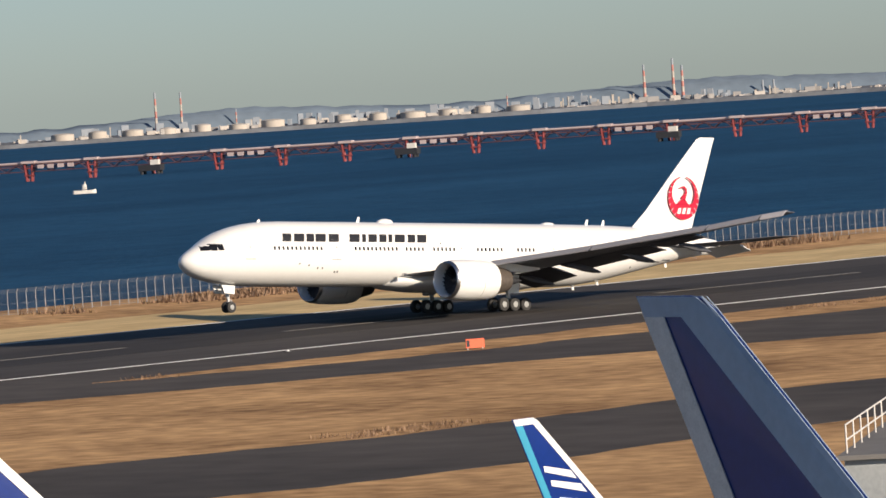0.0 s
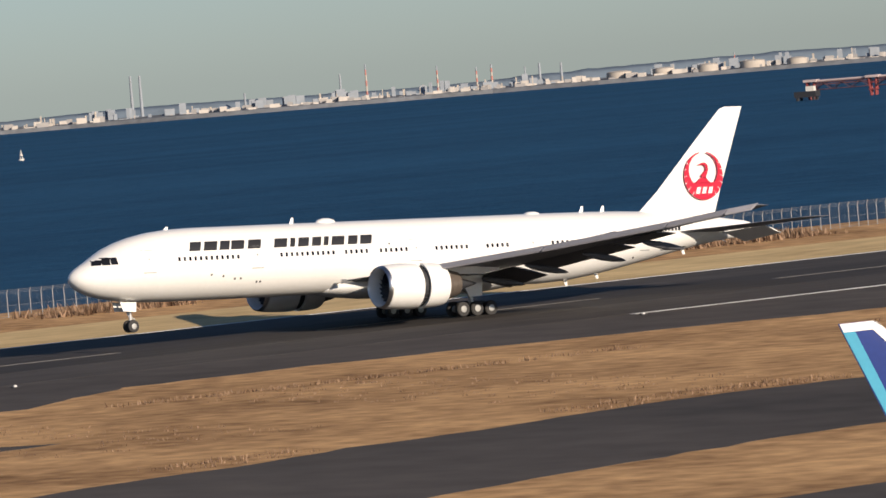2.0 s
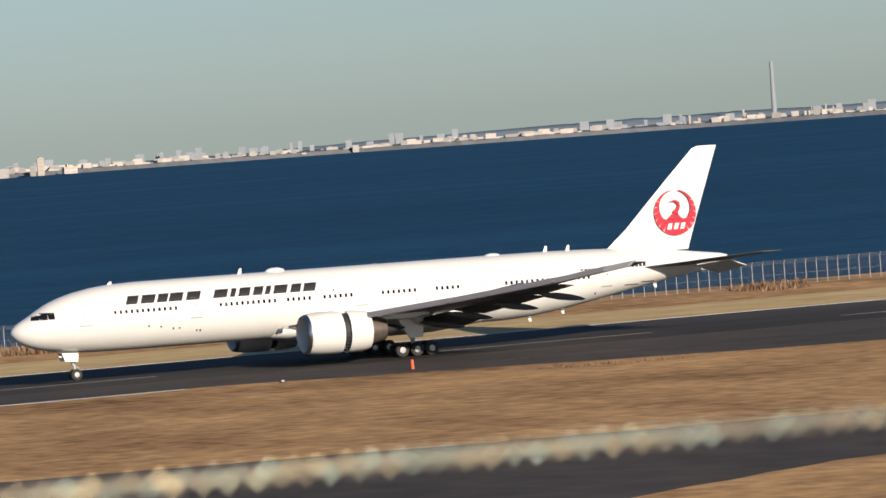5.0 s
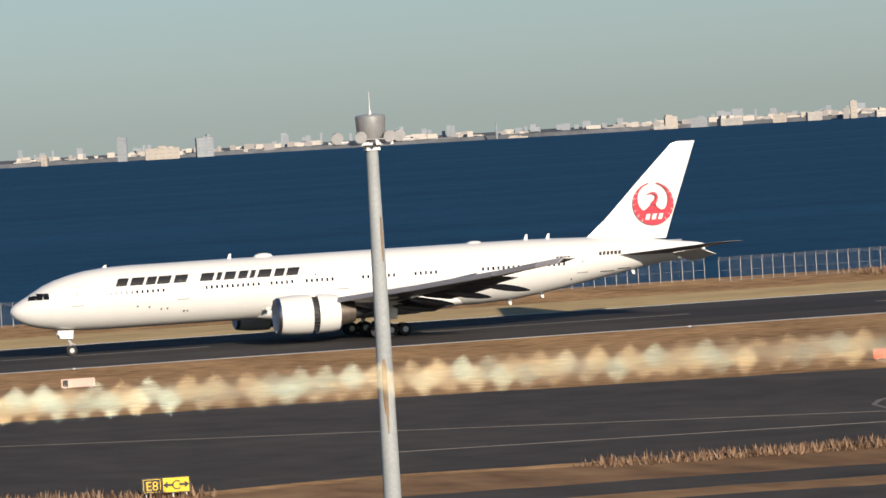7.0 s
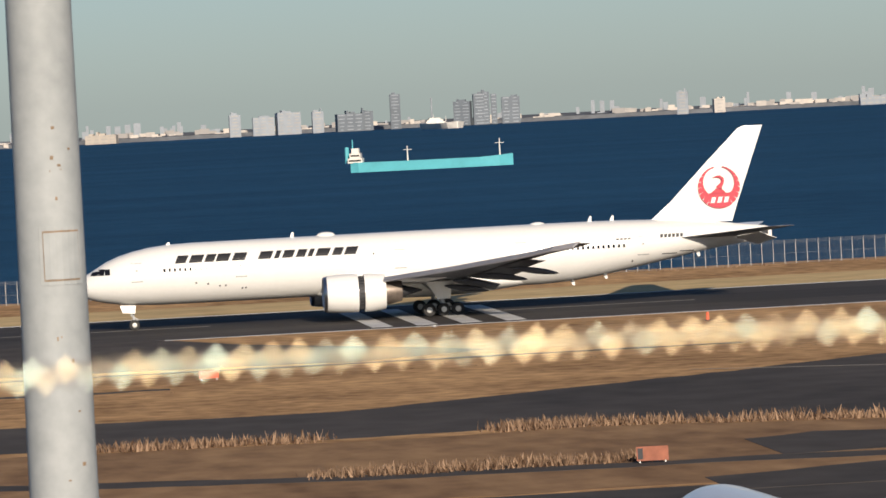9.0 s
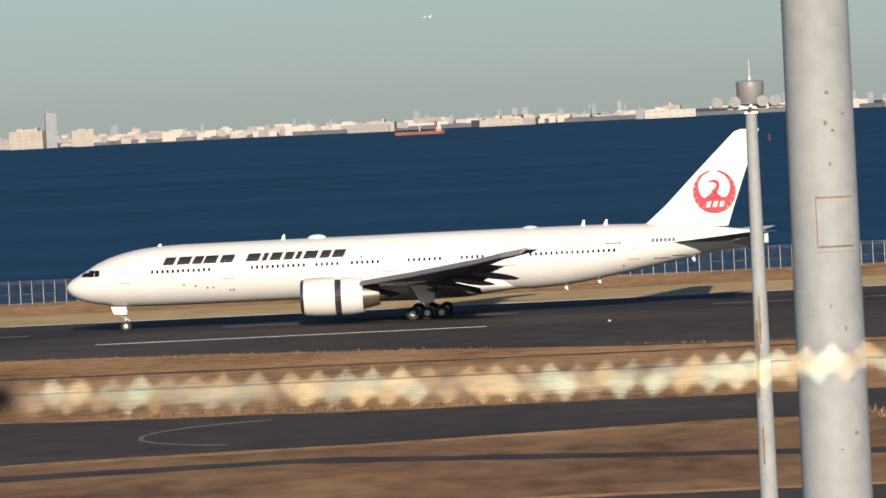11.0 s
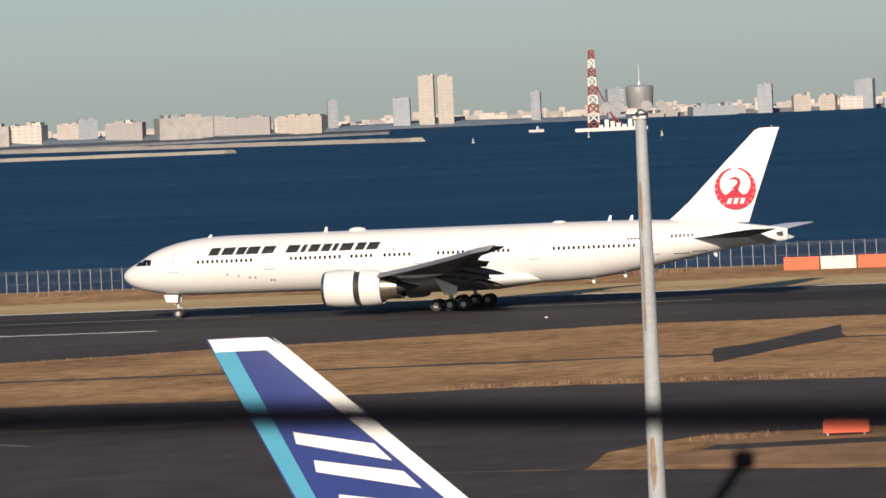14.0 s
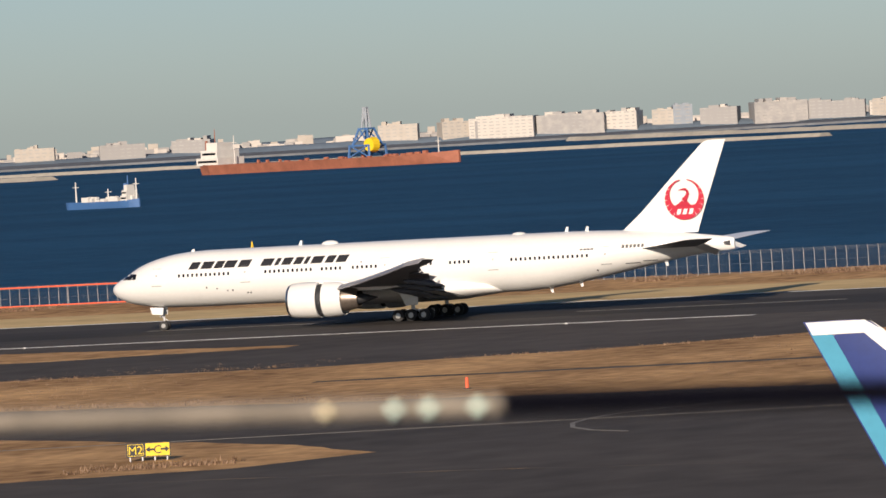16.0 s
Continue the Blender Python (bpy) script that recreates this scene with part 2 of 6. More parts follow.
def box(bm, x, y, z, sx, sy, sz, turn=0.0):
    """A box with its base centre at x, y, z."""
    c, s = math.cos(turn), math.sin(turn)
    v = []
    for dz in (0, sz):
        for dx, dy in ((-1, -1), (1, -1), (1, 1), (-1, 1)):
            px, py = dx * sx / 2, dy * sy / 2
            v.append(bm.verts.new((x + c * px - s * py, y + s * px + c * py, z + dz)))
    for f in ((0, 1, 2, 3), (4, 5, 6, 7), (0, 1, 5, 4), (1, 2, 6, 5), (2, 3, 7, 6), (3, 0, 4, 7)):
        bm.faces.new([v[i] for i in f])


def loft(bm, rings, cap=True):
    """Skin a row of closed rings with equal counts."""
    vs = [[bm.verts.new(p) for p in r] for r in rings]
    n = len(vs[0])
    for a, b in zip(vs, vs[1:]):
        for i in range(n):
            bm.faces.new((a[i], a[(i + 1) % n], b[(i + 1) % n], b[i]))
    if cap:
        bm.faces.new(vs[0])
        bm.faces.new(vs[-1])


def tube(bm, p0, p1, r0, r1=None, n=10):
    p0, p1 = Vector(p0), Vector(p1)
    r1 = r0 if r1 is None else r1
    q = (p1 - p0).to_track_quat("Z", "Y")
    ring = [(math.cos(2 * math.pi * i / n), math.sin(2 * math.pi * i / n)) for i in range(n)]
    loft(bm, [[p + q @ Vector((r * c, r * s, 0)) for c, s in ring] for p, r in ((p0, r0), (p1, r1))])


def lathe(bm, prof, axis="X", at=(0, 0, 0), n=24, closed=False):
    """Turn (along, radius) pairs about an axis through at."""
    at = Vector(at)
    rings = []
    for a, r in prof:
        ring = []
        for i in range(n):
            c, s = r * math.cos(2 * math.pi * i / n), r * math.sin(2 * math.pi * i / n)
            ring.append(at + (Vector((a, c, s)) if axis == "X" else Vector((c, a, s)) if axis == "Y" else Vector((c, s, a))))
        rings.append(ring)
    loft(bm, rings + ([rings[0]] if closed else []), cap=not closed)


def plate(bm, pts, out, thick):
    """A flat piece through the points, thick along out."""
    out = Vector(out)
    loft(bm, [[Vector(p) for p in pts], [Vector(p) + out * thick for p in pts]])


def bar(bm, x0, y0, x1, y1, w):
    """A flat strip on the ground from one point to another."""
    d = Vector((y0 - y1, x1 - x0)).normalized() * w / 2
    return [(x0 - d.x, y0 - d.y), (x0 + d.x, y0 + d.y), (x1 + d.x, y1 + d.y), (x1 - d.x, y1 - d.y)]


RAGGED = ("taxiway", "runway_shoulder", "grass_sliver", "taxiway_link", "service_road", "bare_earth")


def ragged(pts):
    """Worn, overgrown edges: each long edge broken into short uneven pieces."""
    out = []
    for (x0, y0), (x1, y1) in zip(pts, pts[1:] + pts[:1]):
        n = max(1, min(160, int(math.hypot(x1 - x0, y1 - y0) / 2.5)))
        out.append((x0, y0))
        for k in range(1, n):
            x, y = x0 + (x1 - x0) * k / n, y0 + (y1 - y0) * k / n
            d = 1.3 * noise.noise((x * 0.11, y * 0.11, 5)) + 0.8 * noise.noise((x * 0.37, y * 0.37, 9))
            out.append((x, y + abs(d) if y0 == y1 == 569.9 else y + d))
    return out


def sheet(name, pts, z, material, label, thick=0.3, category="", parent=None):
    """A slab of the ground whose top is at z."""
    if name in RAGGED:
        pts = ragged(pts)
    bm = bmesh.new()
    plate(bm, [(x, y, z) for x, y in pts], (0, 0, -1), thick)
    ob = part(name, bm, material, parent)
    return tagged(ob, label, category or name.replace("_", " "), kind="structure") if parent is None else ob


def thing(name, m, label, category, group=""):
    e = new(name)
    e.matrix_world = m
    return tagged(e, label, category, group)


# ---- sea, ground, runway ----
bm = bmesh.new()
plate(bm, [(-9000, 700, -2.5), (9000, 700, -2.5), (9000, 9000, -2.5), (-9000, 9000, -2.5)], (0, 0, -1), 1.0)
tagged(part("water", bm, SEA), "deep blue choppy bay water", "sea", kind="structure")
bm = bmesh.new()
prof = [(-400, -3.0), (-400, 0.0), (664, 0.0), (680, 0.2), (694, 0.25), (702, 0.2), (712, -3.0)]
loft(bm, [[(x, y, z) for y, z in prof] for x in (-3000, -1500, -600, -300, 0, 300, 600, 1500, 3000)])
tagged(part("ground", bm, GRASS), "dry brown winter grass on a flat airfield", "ground", kind="structure")
sheet("runway", [(-2500, 570), (2500, 570), (2500, 630), (-2500, 630)], 0.03, ASPHALT, "dark grey asphalt runway with rubber marks", 0.3)
sheet("verge", [(-2500, 630.0), (2500, 630.0), (2500, 662), (-2500, 660)], 0.02, STRAW, "pale mown dry grass verge beside the runway", 0.2)
sheet("runway_shoulder", [(225.3, 569.9), (245.0, 560.0), (267.0, 548.0), (290.0, 541.0), (311.0, 540.0), (334.0, 537.0), (350.0, 550.0), (366.0, 550.0), (388.0, 545.0), (412.0, 538.0), (430.0, 529.0), (455.0, 519.0), (480.0, 506.0), (622.8, 503.5), (1473.8, 516.0), (1472.6, 569.9)], 0.02, TAXI, "dark asphalt runway shoulder", 0.2, "runway shoulder")
sheet("grass_sliver", [(435.6, 551.4), (459.9, 540.8), (540.6, 538.4), (683.2, 539.5), (682.9, 555.8), (540.2, 554.7)], 0.03, GRASS, "thin strip of dry grass inside the shoulder", 0.1, "grass")
sheet("runway_shoulder", [(-420.0, 498.0), (-221.0, 494.0), (-192.0, 496.0), (-169.0, 506.0), (-150.0, 524.0), (-118.0, 544.0), (-97.0, 547.0), (-73.0, 544.0), (-37.0, 531.0), (-6.0, 511.0), (15.0, 506.0), (38.0, 501.0), (50.0, 512.0), (42.0, 529.0), (31.0, 549.0), (24.0, 569.9), (-420.0, 569.9)], 0.02, TAXI, "dark asphalt runway shoulder", 0.2, "runway shoulder")
sheet("grass_sliver", [(-420.0, 556.0), (-248.0, 555.0), (-211.0, 545.0), (-211.0, 541.0), (-237.0, 532.0), (-420.0, 530.0)], 0.03, GRASS, "thin strip of dry grass inside the shoulder", 0.1, "grass")
sheet("taxiway", [(-700.0, 400.0), (-179.0, 399.0), (-149.0, 380.0), (-137.0, 367.0), (-143.0, 355.0), (-156.0, 349.0), (-420.0, 346.0), (-420.0, 340.0), (-122.0, 345.0), (-76.0, 339.0), (-78.0, 355.0), (-75.0, 369.0), (-58.0, 376.0), (-26.0, 384.0), (1.0, 393.0), (30.0, 388.0), (44.0, 390.0), (78.8, 372.4), (94.6, 376.5), (120.5, 371.0), (159.8, 370.5), (204.7, 403.0), (240.0, 409.0), (268.0, 417.0), (302.0, 427.0), (336.0, 435.0), (360.0, 431.0), (395.0, 431.0), (482.0, 420.0), (1476.0, 412.0), (1475.0, 458.0), (482.0, 455.0), (411.0, 463.0), (386.0, 461.0), (365.0, 467.0), (345.0, 469.0), (310.0, 462.0), (276.0, 454.0), (242.0, 446.0), (200.0, 453.1), (157.3, 463.1), (121.9, 470.7), (87.8, 475.4), (59.0, 446.0), (30.0, 422.0), (2.0, 424.0), (-30.0, 425.0), (-62.0, 432.0), (-98.0, 437.0), (-125.0, 430.0), (-164.0, 433.0), (-197.0, 440.0), (-420.0, 446.0), (-700.0, 446.0)], 0.02, TAXI, "worn dark asphalt taxiway between grass strips", 0.2)
sheet("taxiway_link", [(-93.0, 465.0), (-98.0, 489.0), (-96.0, 497.0), (-95.0, 509.0), (-94.0, 529.0), (-89.0, 502.0), (-91.0, 489.0), (-92.0, 478.0)], 0.03, TAXI, "dark asphalt patch between runway and taxiway", 0.2, "taxiway")
sheet("taxiway_link", [(286.0, 536.0), (295.0, 540.0), (301.0, 527.0), (305.0, 508.0), (313.0, 497.0), (303.0, 497.0), (299.0, 484.0), (293.0, 488.0), (291.0, 504.0), (285.0, 522.0)], 0.03, TAXI, "dark asphalt link between runway and taxiway", 0.2, "taxiway")
sheet("service_road", [(-72.0, 354.0), (-26.0, 366.0), (26.0, 344.0), (88.9, 336.6), (89.0, 341.6), (26.0, 349.0), (-26.0, 371.0), (-72.0, 359.0)], 0.025, TAXI, "narrow dark asphalt service road", 0.2)
for x0, y0, x1, y1 in ((-90, 503, 70, 497), (-96, 479, -180, 468), (-60, 474, 20, 470)):
    sheet("worn_track", ragged(bar(None, x0, y0, x1, y1, 2.4)), 0.02, TAXI, "thin worn dark track across the dry grass", 0.1, "track")
sheet("service_road", [(286.0, 376.8), (876.9, 363.4), (876.6, 379.3), (291.3, 398.1)], 0.025, TAXI, "narrow dark asphalt service road", 0.2)
sheet("bare_earth", [(-74.0, 342.0), (-23.0, 326.0), (174.9, 324.8), (174.6, 367.7), (120.5, 368.0), (94.5, 373.6), (78.7, 368.5), (44.0, 386.0), (30.0, 384.0), (1.0, 389.0), (-26.0, 381.0), (-58.0, 373.0), (-72.0, 366.0)], 0.012, EARTH, "reddish bare earth and thin grass", 0.1, "ground")
sheet("service_road", [(51.0, 363.0), (56.0, 367.0), (61.0, 364.0), (67.0, 362.0), (74.0, 360.0), (83.0, 356.0), (150.0, 350.0), (150.0, 340.0), (81.0, 346.0), (75.0, 345.0), (68.0, 346.0), (58.0, 347.0), (51.0, 346.0)], 0.035, TAXI, "worn dark asphalt strip between dry grass fringes", 0.2)
sheet("service_road", [(44.0, 330.0), (49.0, 332.0), (56.0, 336.0), (63.0, 337.0), (68.0, 337.0), (73.0, 337.0), (79.0, 340.0), (160.0, 330.0), (160.0, 318.5), (44.0, 318.5)], 0.035, TAXI, "worn dark asphalt beside the apron", 0.2)
sheet("apron", [(-700, -200), (1000, -200), (1000, 318), (420, 322), (-23, 324), (-76, 339), (-122, 345), (-700, 339)], 0.015, TAXI, "worn dark grey aircraft apron", 0.2)
sheet("rubber_streaks", [(-2500, 588), (2500, 588), (2500, 612), (-2500, 612)], 0.035, RUBBERED, "black rubber streaks along the runway", 0.01, "runway")

# ---- painted lines ----
def marking(pts, z, material, label):
    sheet("marking", pts, z, material, label, 0.02, "road marking")


for x0, x1 in ((-700, -171), (-60, -22), (24, 222), (411, 900)):
    marking([(x0, 568.5), (x1, 568.5), (x1, 569.4), (x0, 569.4)], 0.05, MARK, "white runway side stripe")
marking([(-1500, 629.0), (1500, 629.0), (1500, 629.9), (-1500, 629.9)], 0.05, MARK, "white runway side stripe")
for i in range(-12, 20):
    marking([(i * 50, 599.6), (i * 50 + 30, 599.6), (i * 50 + 30, 600.4), (i * 50, 600.4)], 0.05, YELLOWMARK, "worn dashed runway centre line")
for i in range(4):
    x = 44.5 + i * 4.4
    marking([(x, 573), (x + 2.0, 573), (x + 2.0, 619), (x, 619)], 0.05, MARK, "white runway touchdown bar")
for x, y, r in ((153.0, 407.0, 16), (-118.0, 396.0, 14), (-28.0, 404.0, 12)):
    arc = [(x + r * math.cos(a / 8 * 2.4 + 1.9), y + 1.3 * r * math.sin(a / 8 * 2.4 + 1.9)) for a in range(9)]
    inn = [(x + (r - 0.35) * math.cos(a / 8 * 2.4 + 1.9), y + 1.3 * (r - 0.35) * math.sin(a / 8 * 2.4 + 1.9)) for a in range(9)]
    marking(arc + inn[::-1], 0.04, YELLOWMARK, "faded curved taxiway guide line")
for x0, y0, x1, y1 in ((60.0, 455.0, 150.2, 396.0), (99.9, 399.5, 169.8, 386.2), (-190.0, 380.0, -110.0, 402.0)):
    marking(bar(None, x0, y0, x1, y1, 0.35), 0.04, YELLOWMARK, "faded straight taxiway guide line")

# ---- grass tufts along the pavement edges ----
rng = random.Random(4)


def tufts(name, spots, label):
    vs, fs = [], []
    for x, y, h in spots:
        for k in range(7):
            a, w = rng.uniform(0, 3.1), h * rng.uniform(0.06, 0.16)
            bx, by = x + rng.gauss(0, h * 0.9), y + rng.gauss(0, h * 0.5)
            dx, dy = math.cos(a) * w, math.sin(a) * w
            lx, ly, hh = rng.uniform(-0.4, 0.4) * h, rng.uniform(-0.4, 0.4) * h, h * rng.uniform(0.35, 1.0)
            n = len(vs)
            g = max(0.0, min(1.0, (by - 664) / 16)) * 0.2
            vs += [(bx - dx, by - dy, g - 0.05), (bx + dx, by + dy, g - 0.05), (bx + lx, by + ly, g + hh)]
            fs.append((n, n + 1, n + 2))
    me = bpy.data.meshes.new(name)
    me.from_pydata(vs, [], fs)
    me.materials.append(TUFT)
    tagged(new(name, me), label, "grass", kind="stuff")


def fringe(pts, n, spread, h):
    out = []
    for _ in range(n):
        i = rng.randrange(len(pts) - 1)
        f = rng.random()
        x, y = (pts[i][k] + (pts[i + 1][k] - pts[i][k]) * f for k in (0, 1))
        if noise.noise((x * 0.05, y * 0.05, 3)) > 0.0:
            out.append((x, y + rng.uniform(0, spread), h * rng.uniform(0.4, 1.2)))
    return out


tufts("dry_grass", fringe([(-300.0, 443.0), (-197.0, 441.0), (-164.0, 434.0), (-125.0, 431.0), (-98.0, 438.0), (-62.0, 433.0), (-30.0, 426.0), (2.0, 425.0)], 1300, 4, 0.4) + fringe([(242, 447), (276, 455), (310, 463), (345, 470), (365, 468), (386, 462), (411, 464), (482, 456)], 1600, 5, 0.35), "brown dry grass fringe along a taxiway")
tufts("dry_grass", fringe([(-220.0, 492.0), (-170.0, 503.0), (-118.0, 541.0), (-73.0, 541.0), (-37.0, 528.0), (15.0, 503.0)], 1000, 2, 0.3) + fringe([(245.0, 547.9), (297.4, 529.1), (376.0, 523.5), (435.3, 515.9), (480.2, 501.4)], 1300, 2, 0.4) + fringe([(438.0, 547.2), (540.4, 546.6)], 500, 4, 0.4), "brown dry grass fringe along the runway")
tufts("dry_grass", fringe([(1.0, 389.0), (30.0, 384.0), (44.0, 386.0), (78.7, 368.5), (120.5, 366.8), (159.8, 366.5)], 1900, 5, 0.75) + fringe([(22.0, 347.0), (45.0, 347.0), (62.0, 338.0), (80.0, 331.0)], 1300, 5, 0.7) + fringe([(-74.0, 362.0), (-58.0, 370.0), (-26.0, 378.0)], 500, 5, 0.4) + fringe([(-160.0, 352.0), (-145.0, 360.0)], 200, 5, 0.4), "tall tufts of dry grass on the taxiway islands")
tufts("dry_grass", fringe([(259.5, 486.9), (480.9, 467.8)], 3200, 45, 0.25) + fringe([(-220.0, 450.0), (20.0, 445.0)], 2600, 60, 0.22) + fringe([(40.0, 480.0), (219.9, 486.4)], 2200, 60, 0.22), "low clumps of dry grass on the infield")
tufts("dry_scrub", fringe([(-420, 682), (-130, 680)], 6000, 12, 0.6) + fringe([(225, 676), (900, 676)], 8000, 10, 1.1) + fringe([(-100, 688), (225, 688)], 700, 5, 0.4), "brown scrub on the bank before the fence")

# ---- perimeter fence ----
fence_label = "grey chain link perimeter fence on steel posts"


def fence_run(x0, x1, y, z, step=1.35, high=2.5):
    e = thing("perimeter_fence", pose(x0, y, z), fence_label, "fence", "perimeter fence runs")
    n = round((x1 - x0) / step)
    step = (x1 - x0) / n
    bm = bmesh.new()
    tube(bm, (0, 0, -0.2), (0, 0, high), 0.045, 0.045, 6)
    tube(bm, (0, 0, high), (0, -0.25, high + 0.35), 0.05, 0.04, 6)
    first = part("post", bm, POSTM, e)
    for i in range(1, n + 1):
        p = first.copy()
        scene.collection.objects.link(p)
        p.location.x = i * step
    vs, fs = [], []

    def ribbon(a, b, w):
        a, b = Vector(a), Vector(b)
        s = (b - a).cross(Vector((0, 1, 0))).normalized() * w / 2
        k = len(vs)
        vs.extend([a - s, a + s, b + s, b - s])
        fs.append((k, k + 1, k + 2, k + 3))
    L = n * step
    for k in range(int(L / 0.35)):
        x = k * 0.35
        if x + high - 0.1 < L:
            ribbon((x, 0, 0.1), (x + high - 0.1, 0, high), 0.007)
            ribbon((x, 0.01, high), (x + high - 0.1, 0.01, 0.1), 0.007)
    for zz in (0.1, high / 2, high, high + 0.15, high + 0.3):
        ribbon((0, -0.02, zz), (L, -0.02, zz), 0.025)
    me = bpy.data.meshes.new("chain_link")
    me.from_pydata(vs, [], fs)
    me.materials.append(MESHM)
    ob = new("chain_link", me)
    ob.parent = e


for k in range(9):
    fence_run(-330 + 60 * k, -330 + 60 * (k + 1), 694, 0.22)
for k in range(14):
    fence_run(210 + 48 * k, 210 + 48 * (k + 1), 688, 0.2)

# ---- far shore ----
C0 = Vector((40, 60, 0))


def far(az, r):
    a = radians(az)
    return C0 + Vector((math.sin(a), math.cos(a), 0)) * r


bm = bmesh.new()
steps = [(-32 + k * 1.0) for k in range(93)]
loft(bm, [[far(a, r) + Vector((0, 0, z)) for r, z in ((4560 + 40 * noise.noise((a * 0.7, 0, 0)), -3.0), (4565 + 40 * noise.noise((a * 0.7, 0, 0)), 0.5), (4720, 1.5), (4840, 2.0), (4845, -3.0))] for a in steps])
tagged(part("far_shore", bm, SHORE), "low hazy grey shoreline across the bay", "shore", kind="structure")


def hills(a0, a1, high, r, seed, label):
    bm = bmesh.new()
    rings = []
    n = int((a1 - a0) * 12)
    for k in range(n + 1):
        a = a0 + (a1 - a0) * k / n
        f = math.sin(math.pi * k / n) ** 0.35
        h = high * f * (0.75 + 0.45 * noise.noise((a * 0.45, seed, 0)) + 0.10 * noise.noise((a * 5, seed, 1)) + 0.04 * noise.noise((a * 17, seed, 2)))
        rings.append([far(a, r) + Vector((0, 0, -2)), far(a, r + 12) + Vector((0, 0, h * 0.7)), far(a, r + 40) + Vector((0, 0, h)), far(a, r + 60) + Vector((0, 0, -2))])
    loft(bm, rings)
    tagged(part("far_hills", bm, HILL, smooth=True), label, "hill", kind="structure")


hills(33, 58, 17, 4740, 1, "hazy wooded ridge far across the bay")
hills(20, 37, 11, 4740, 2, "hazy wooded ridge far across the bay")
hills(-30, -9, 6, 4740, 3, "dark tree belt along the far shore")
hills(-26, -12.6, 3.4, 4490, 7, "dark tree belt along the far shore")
# ---- airliner ----
FUSE = [(0, 4.82, 4.62, 0.10), (0.15, 5.12, 4.3, 0.45), (0.5, 5.45, 3.92, 0.88), (1.0, 5.76, 3.60, 1.23), (1.7, 6.14, 3.30, 1.58), (2.5, 6.62, 3.06, 1.92), (3.4, 7.14, 2.88, 2.24), (4.6, 7.62, 2.70, 2.55), (6, 8.02, 2.58, 2.80), (7.6, 8.34, 2.50, 2.97), (9.5, 8.55, 2.46, 3.06), (12, 8.64, 2.45, 3.10), (20, 8.65, 2.45, 3.10), (30, 8.65, 2.45, 3.10), (40, 8.65, 2.45, 3.10), (48, 8.65, 2.45, 3.10), (51, 8.64, 2.62, 3.08), (54, 8.62, 3.02, 3.0), (57, 8.56, 3.55, 2.84), (60, 8.45, 4.12, 2.55), (62.5, 8.26, 4.60, 2.20), (65, 8.02, 5.08, 1.75), (67.5, 7.76, 5.48, 1.2), (69.5, 7.5, 5.70, 0.75), (71.2, 7.28, 5.80, 0.42), (71.9, 7.1, 5.92, 0.2)]
AX = 37.1


def skin(a, ang, out=0.0):
    """A point of the fuselage skin at a metres behind the nose; ang in degrees from the side (-y), up positive."""
    i = 0
    while i < len(FUSE) - 2 and FUSE[i + 1][0] < a:
        i += 1
    p, q = FUSE[i], FUSE[i + 1]
    f = max(0, min(1, (a - p[0]) / (q[0] - p[0])))
    top, bot, w = (p[k] + (q[k] - p[k]) * f for k in (1, 2, 3))
    c, h = (top + bot) / 2, (top - bot) / 2
    t = radians(ang)
    return Vector((a - AX, -(w + out) * math.cos(t), c + (h + out) * math.sin(t)))


def height_angle(a, z):
    lo, hi = -89.0, 89.0
    for _ in range(30):
        m = (lo + hi) / 2
        lo, hi = (m, hi) if skin(a, m).z < z else (lo, m)
    return lo


def patch(bm, a0, a1, z0, z1, lean=0.0, out=0.015, thick=0.03, side=-1, na=2, nz=2):
    """A thin curved piece laid on the fuselage skin, z0 to z1 high, leaning aft by lean towards its top."""
    grid = [[], []]
    for k, o in enumerate((out - thick, out)):
        for j in range(nz + 1):
            z = z0 + (z1 - z0) * j / nz
            row = []
            for i in range(na + 1):
                a = a0 + (a1 - a0) * i / na + lean * j / nz
                p = skin(a, height_angle(a, z), o)
                row.append(bm.verts.new((p.x, p.y * (1 if side < 0 else -1), p.z)))
            grid[k].append(row)
    lo, hi = grid
    for j in range(nz):
        for i in range(na):
            bm.faces.new((hi[j][i], hi[j][i + 1], hi[j + 1][i + 1], hi[j + 1][i]))
    for i in range(na):
        bm.faces.new((lo[0][i], lo[0][i + 1], hi[0][i + 1], hi[0][i]))
        bm.faces.new((lo[nz][i], lo[nz][i + 1], hi[nz][i + 1], hi[nz][i]))
    for j in range(nz):
        bm.faces.new((lo[j][0], lo[j + 1][0], hi[j + 1][0], hi[j][0]))
        bm.faces.new((lo[j][na], lo[j + 1][na], hi[j + 1][na], hi[j][na]))


def foil(le, te, thick, n=7):
    """A closed wing section between two edge points."""
    le, te = Vector(le), Vector(te)
    up, dn = [], []
    for i in range(n):
        f = i / (n - 1)
        y = thick * 2.6 * (0.2969 * math.sqrt(f) - 0.126 * f - 0.3516 * f * f + 0.2843 * f ** 3 - 0.1 * f ** 4) + 0.012
        p = le + (te - le) * f
        up.append(p + Vector((0, 0, y)))
        dn.append(p - Vector((0, 0, y * 0.7)))
    return up + dn[::-1]


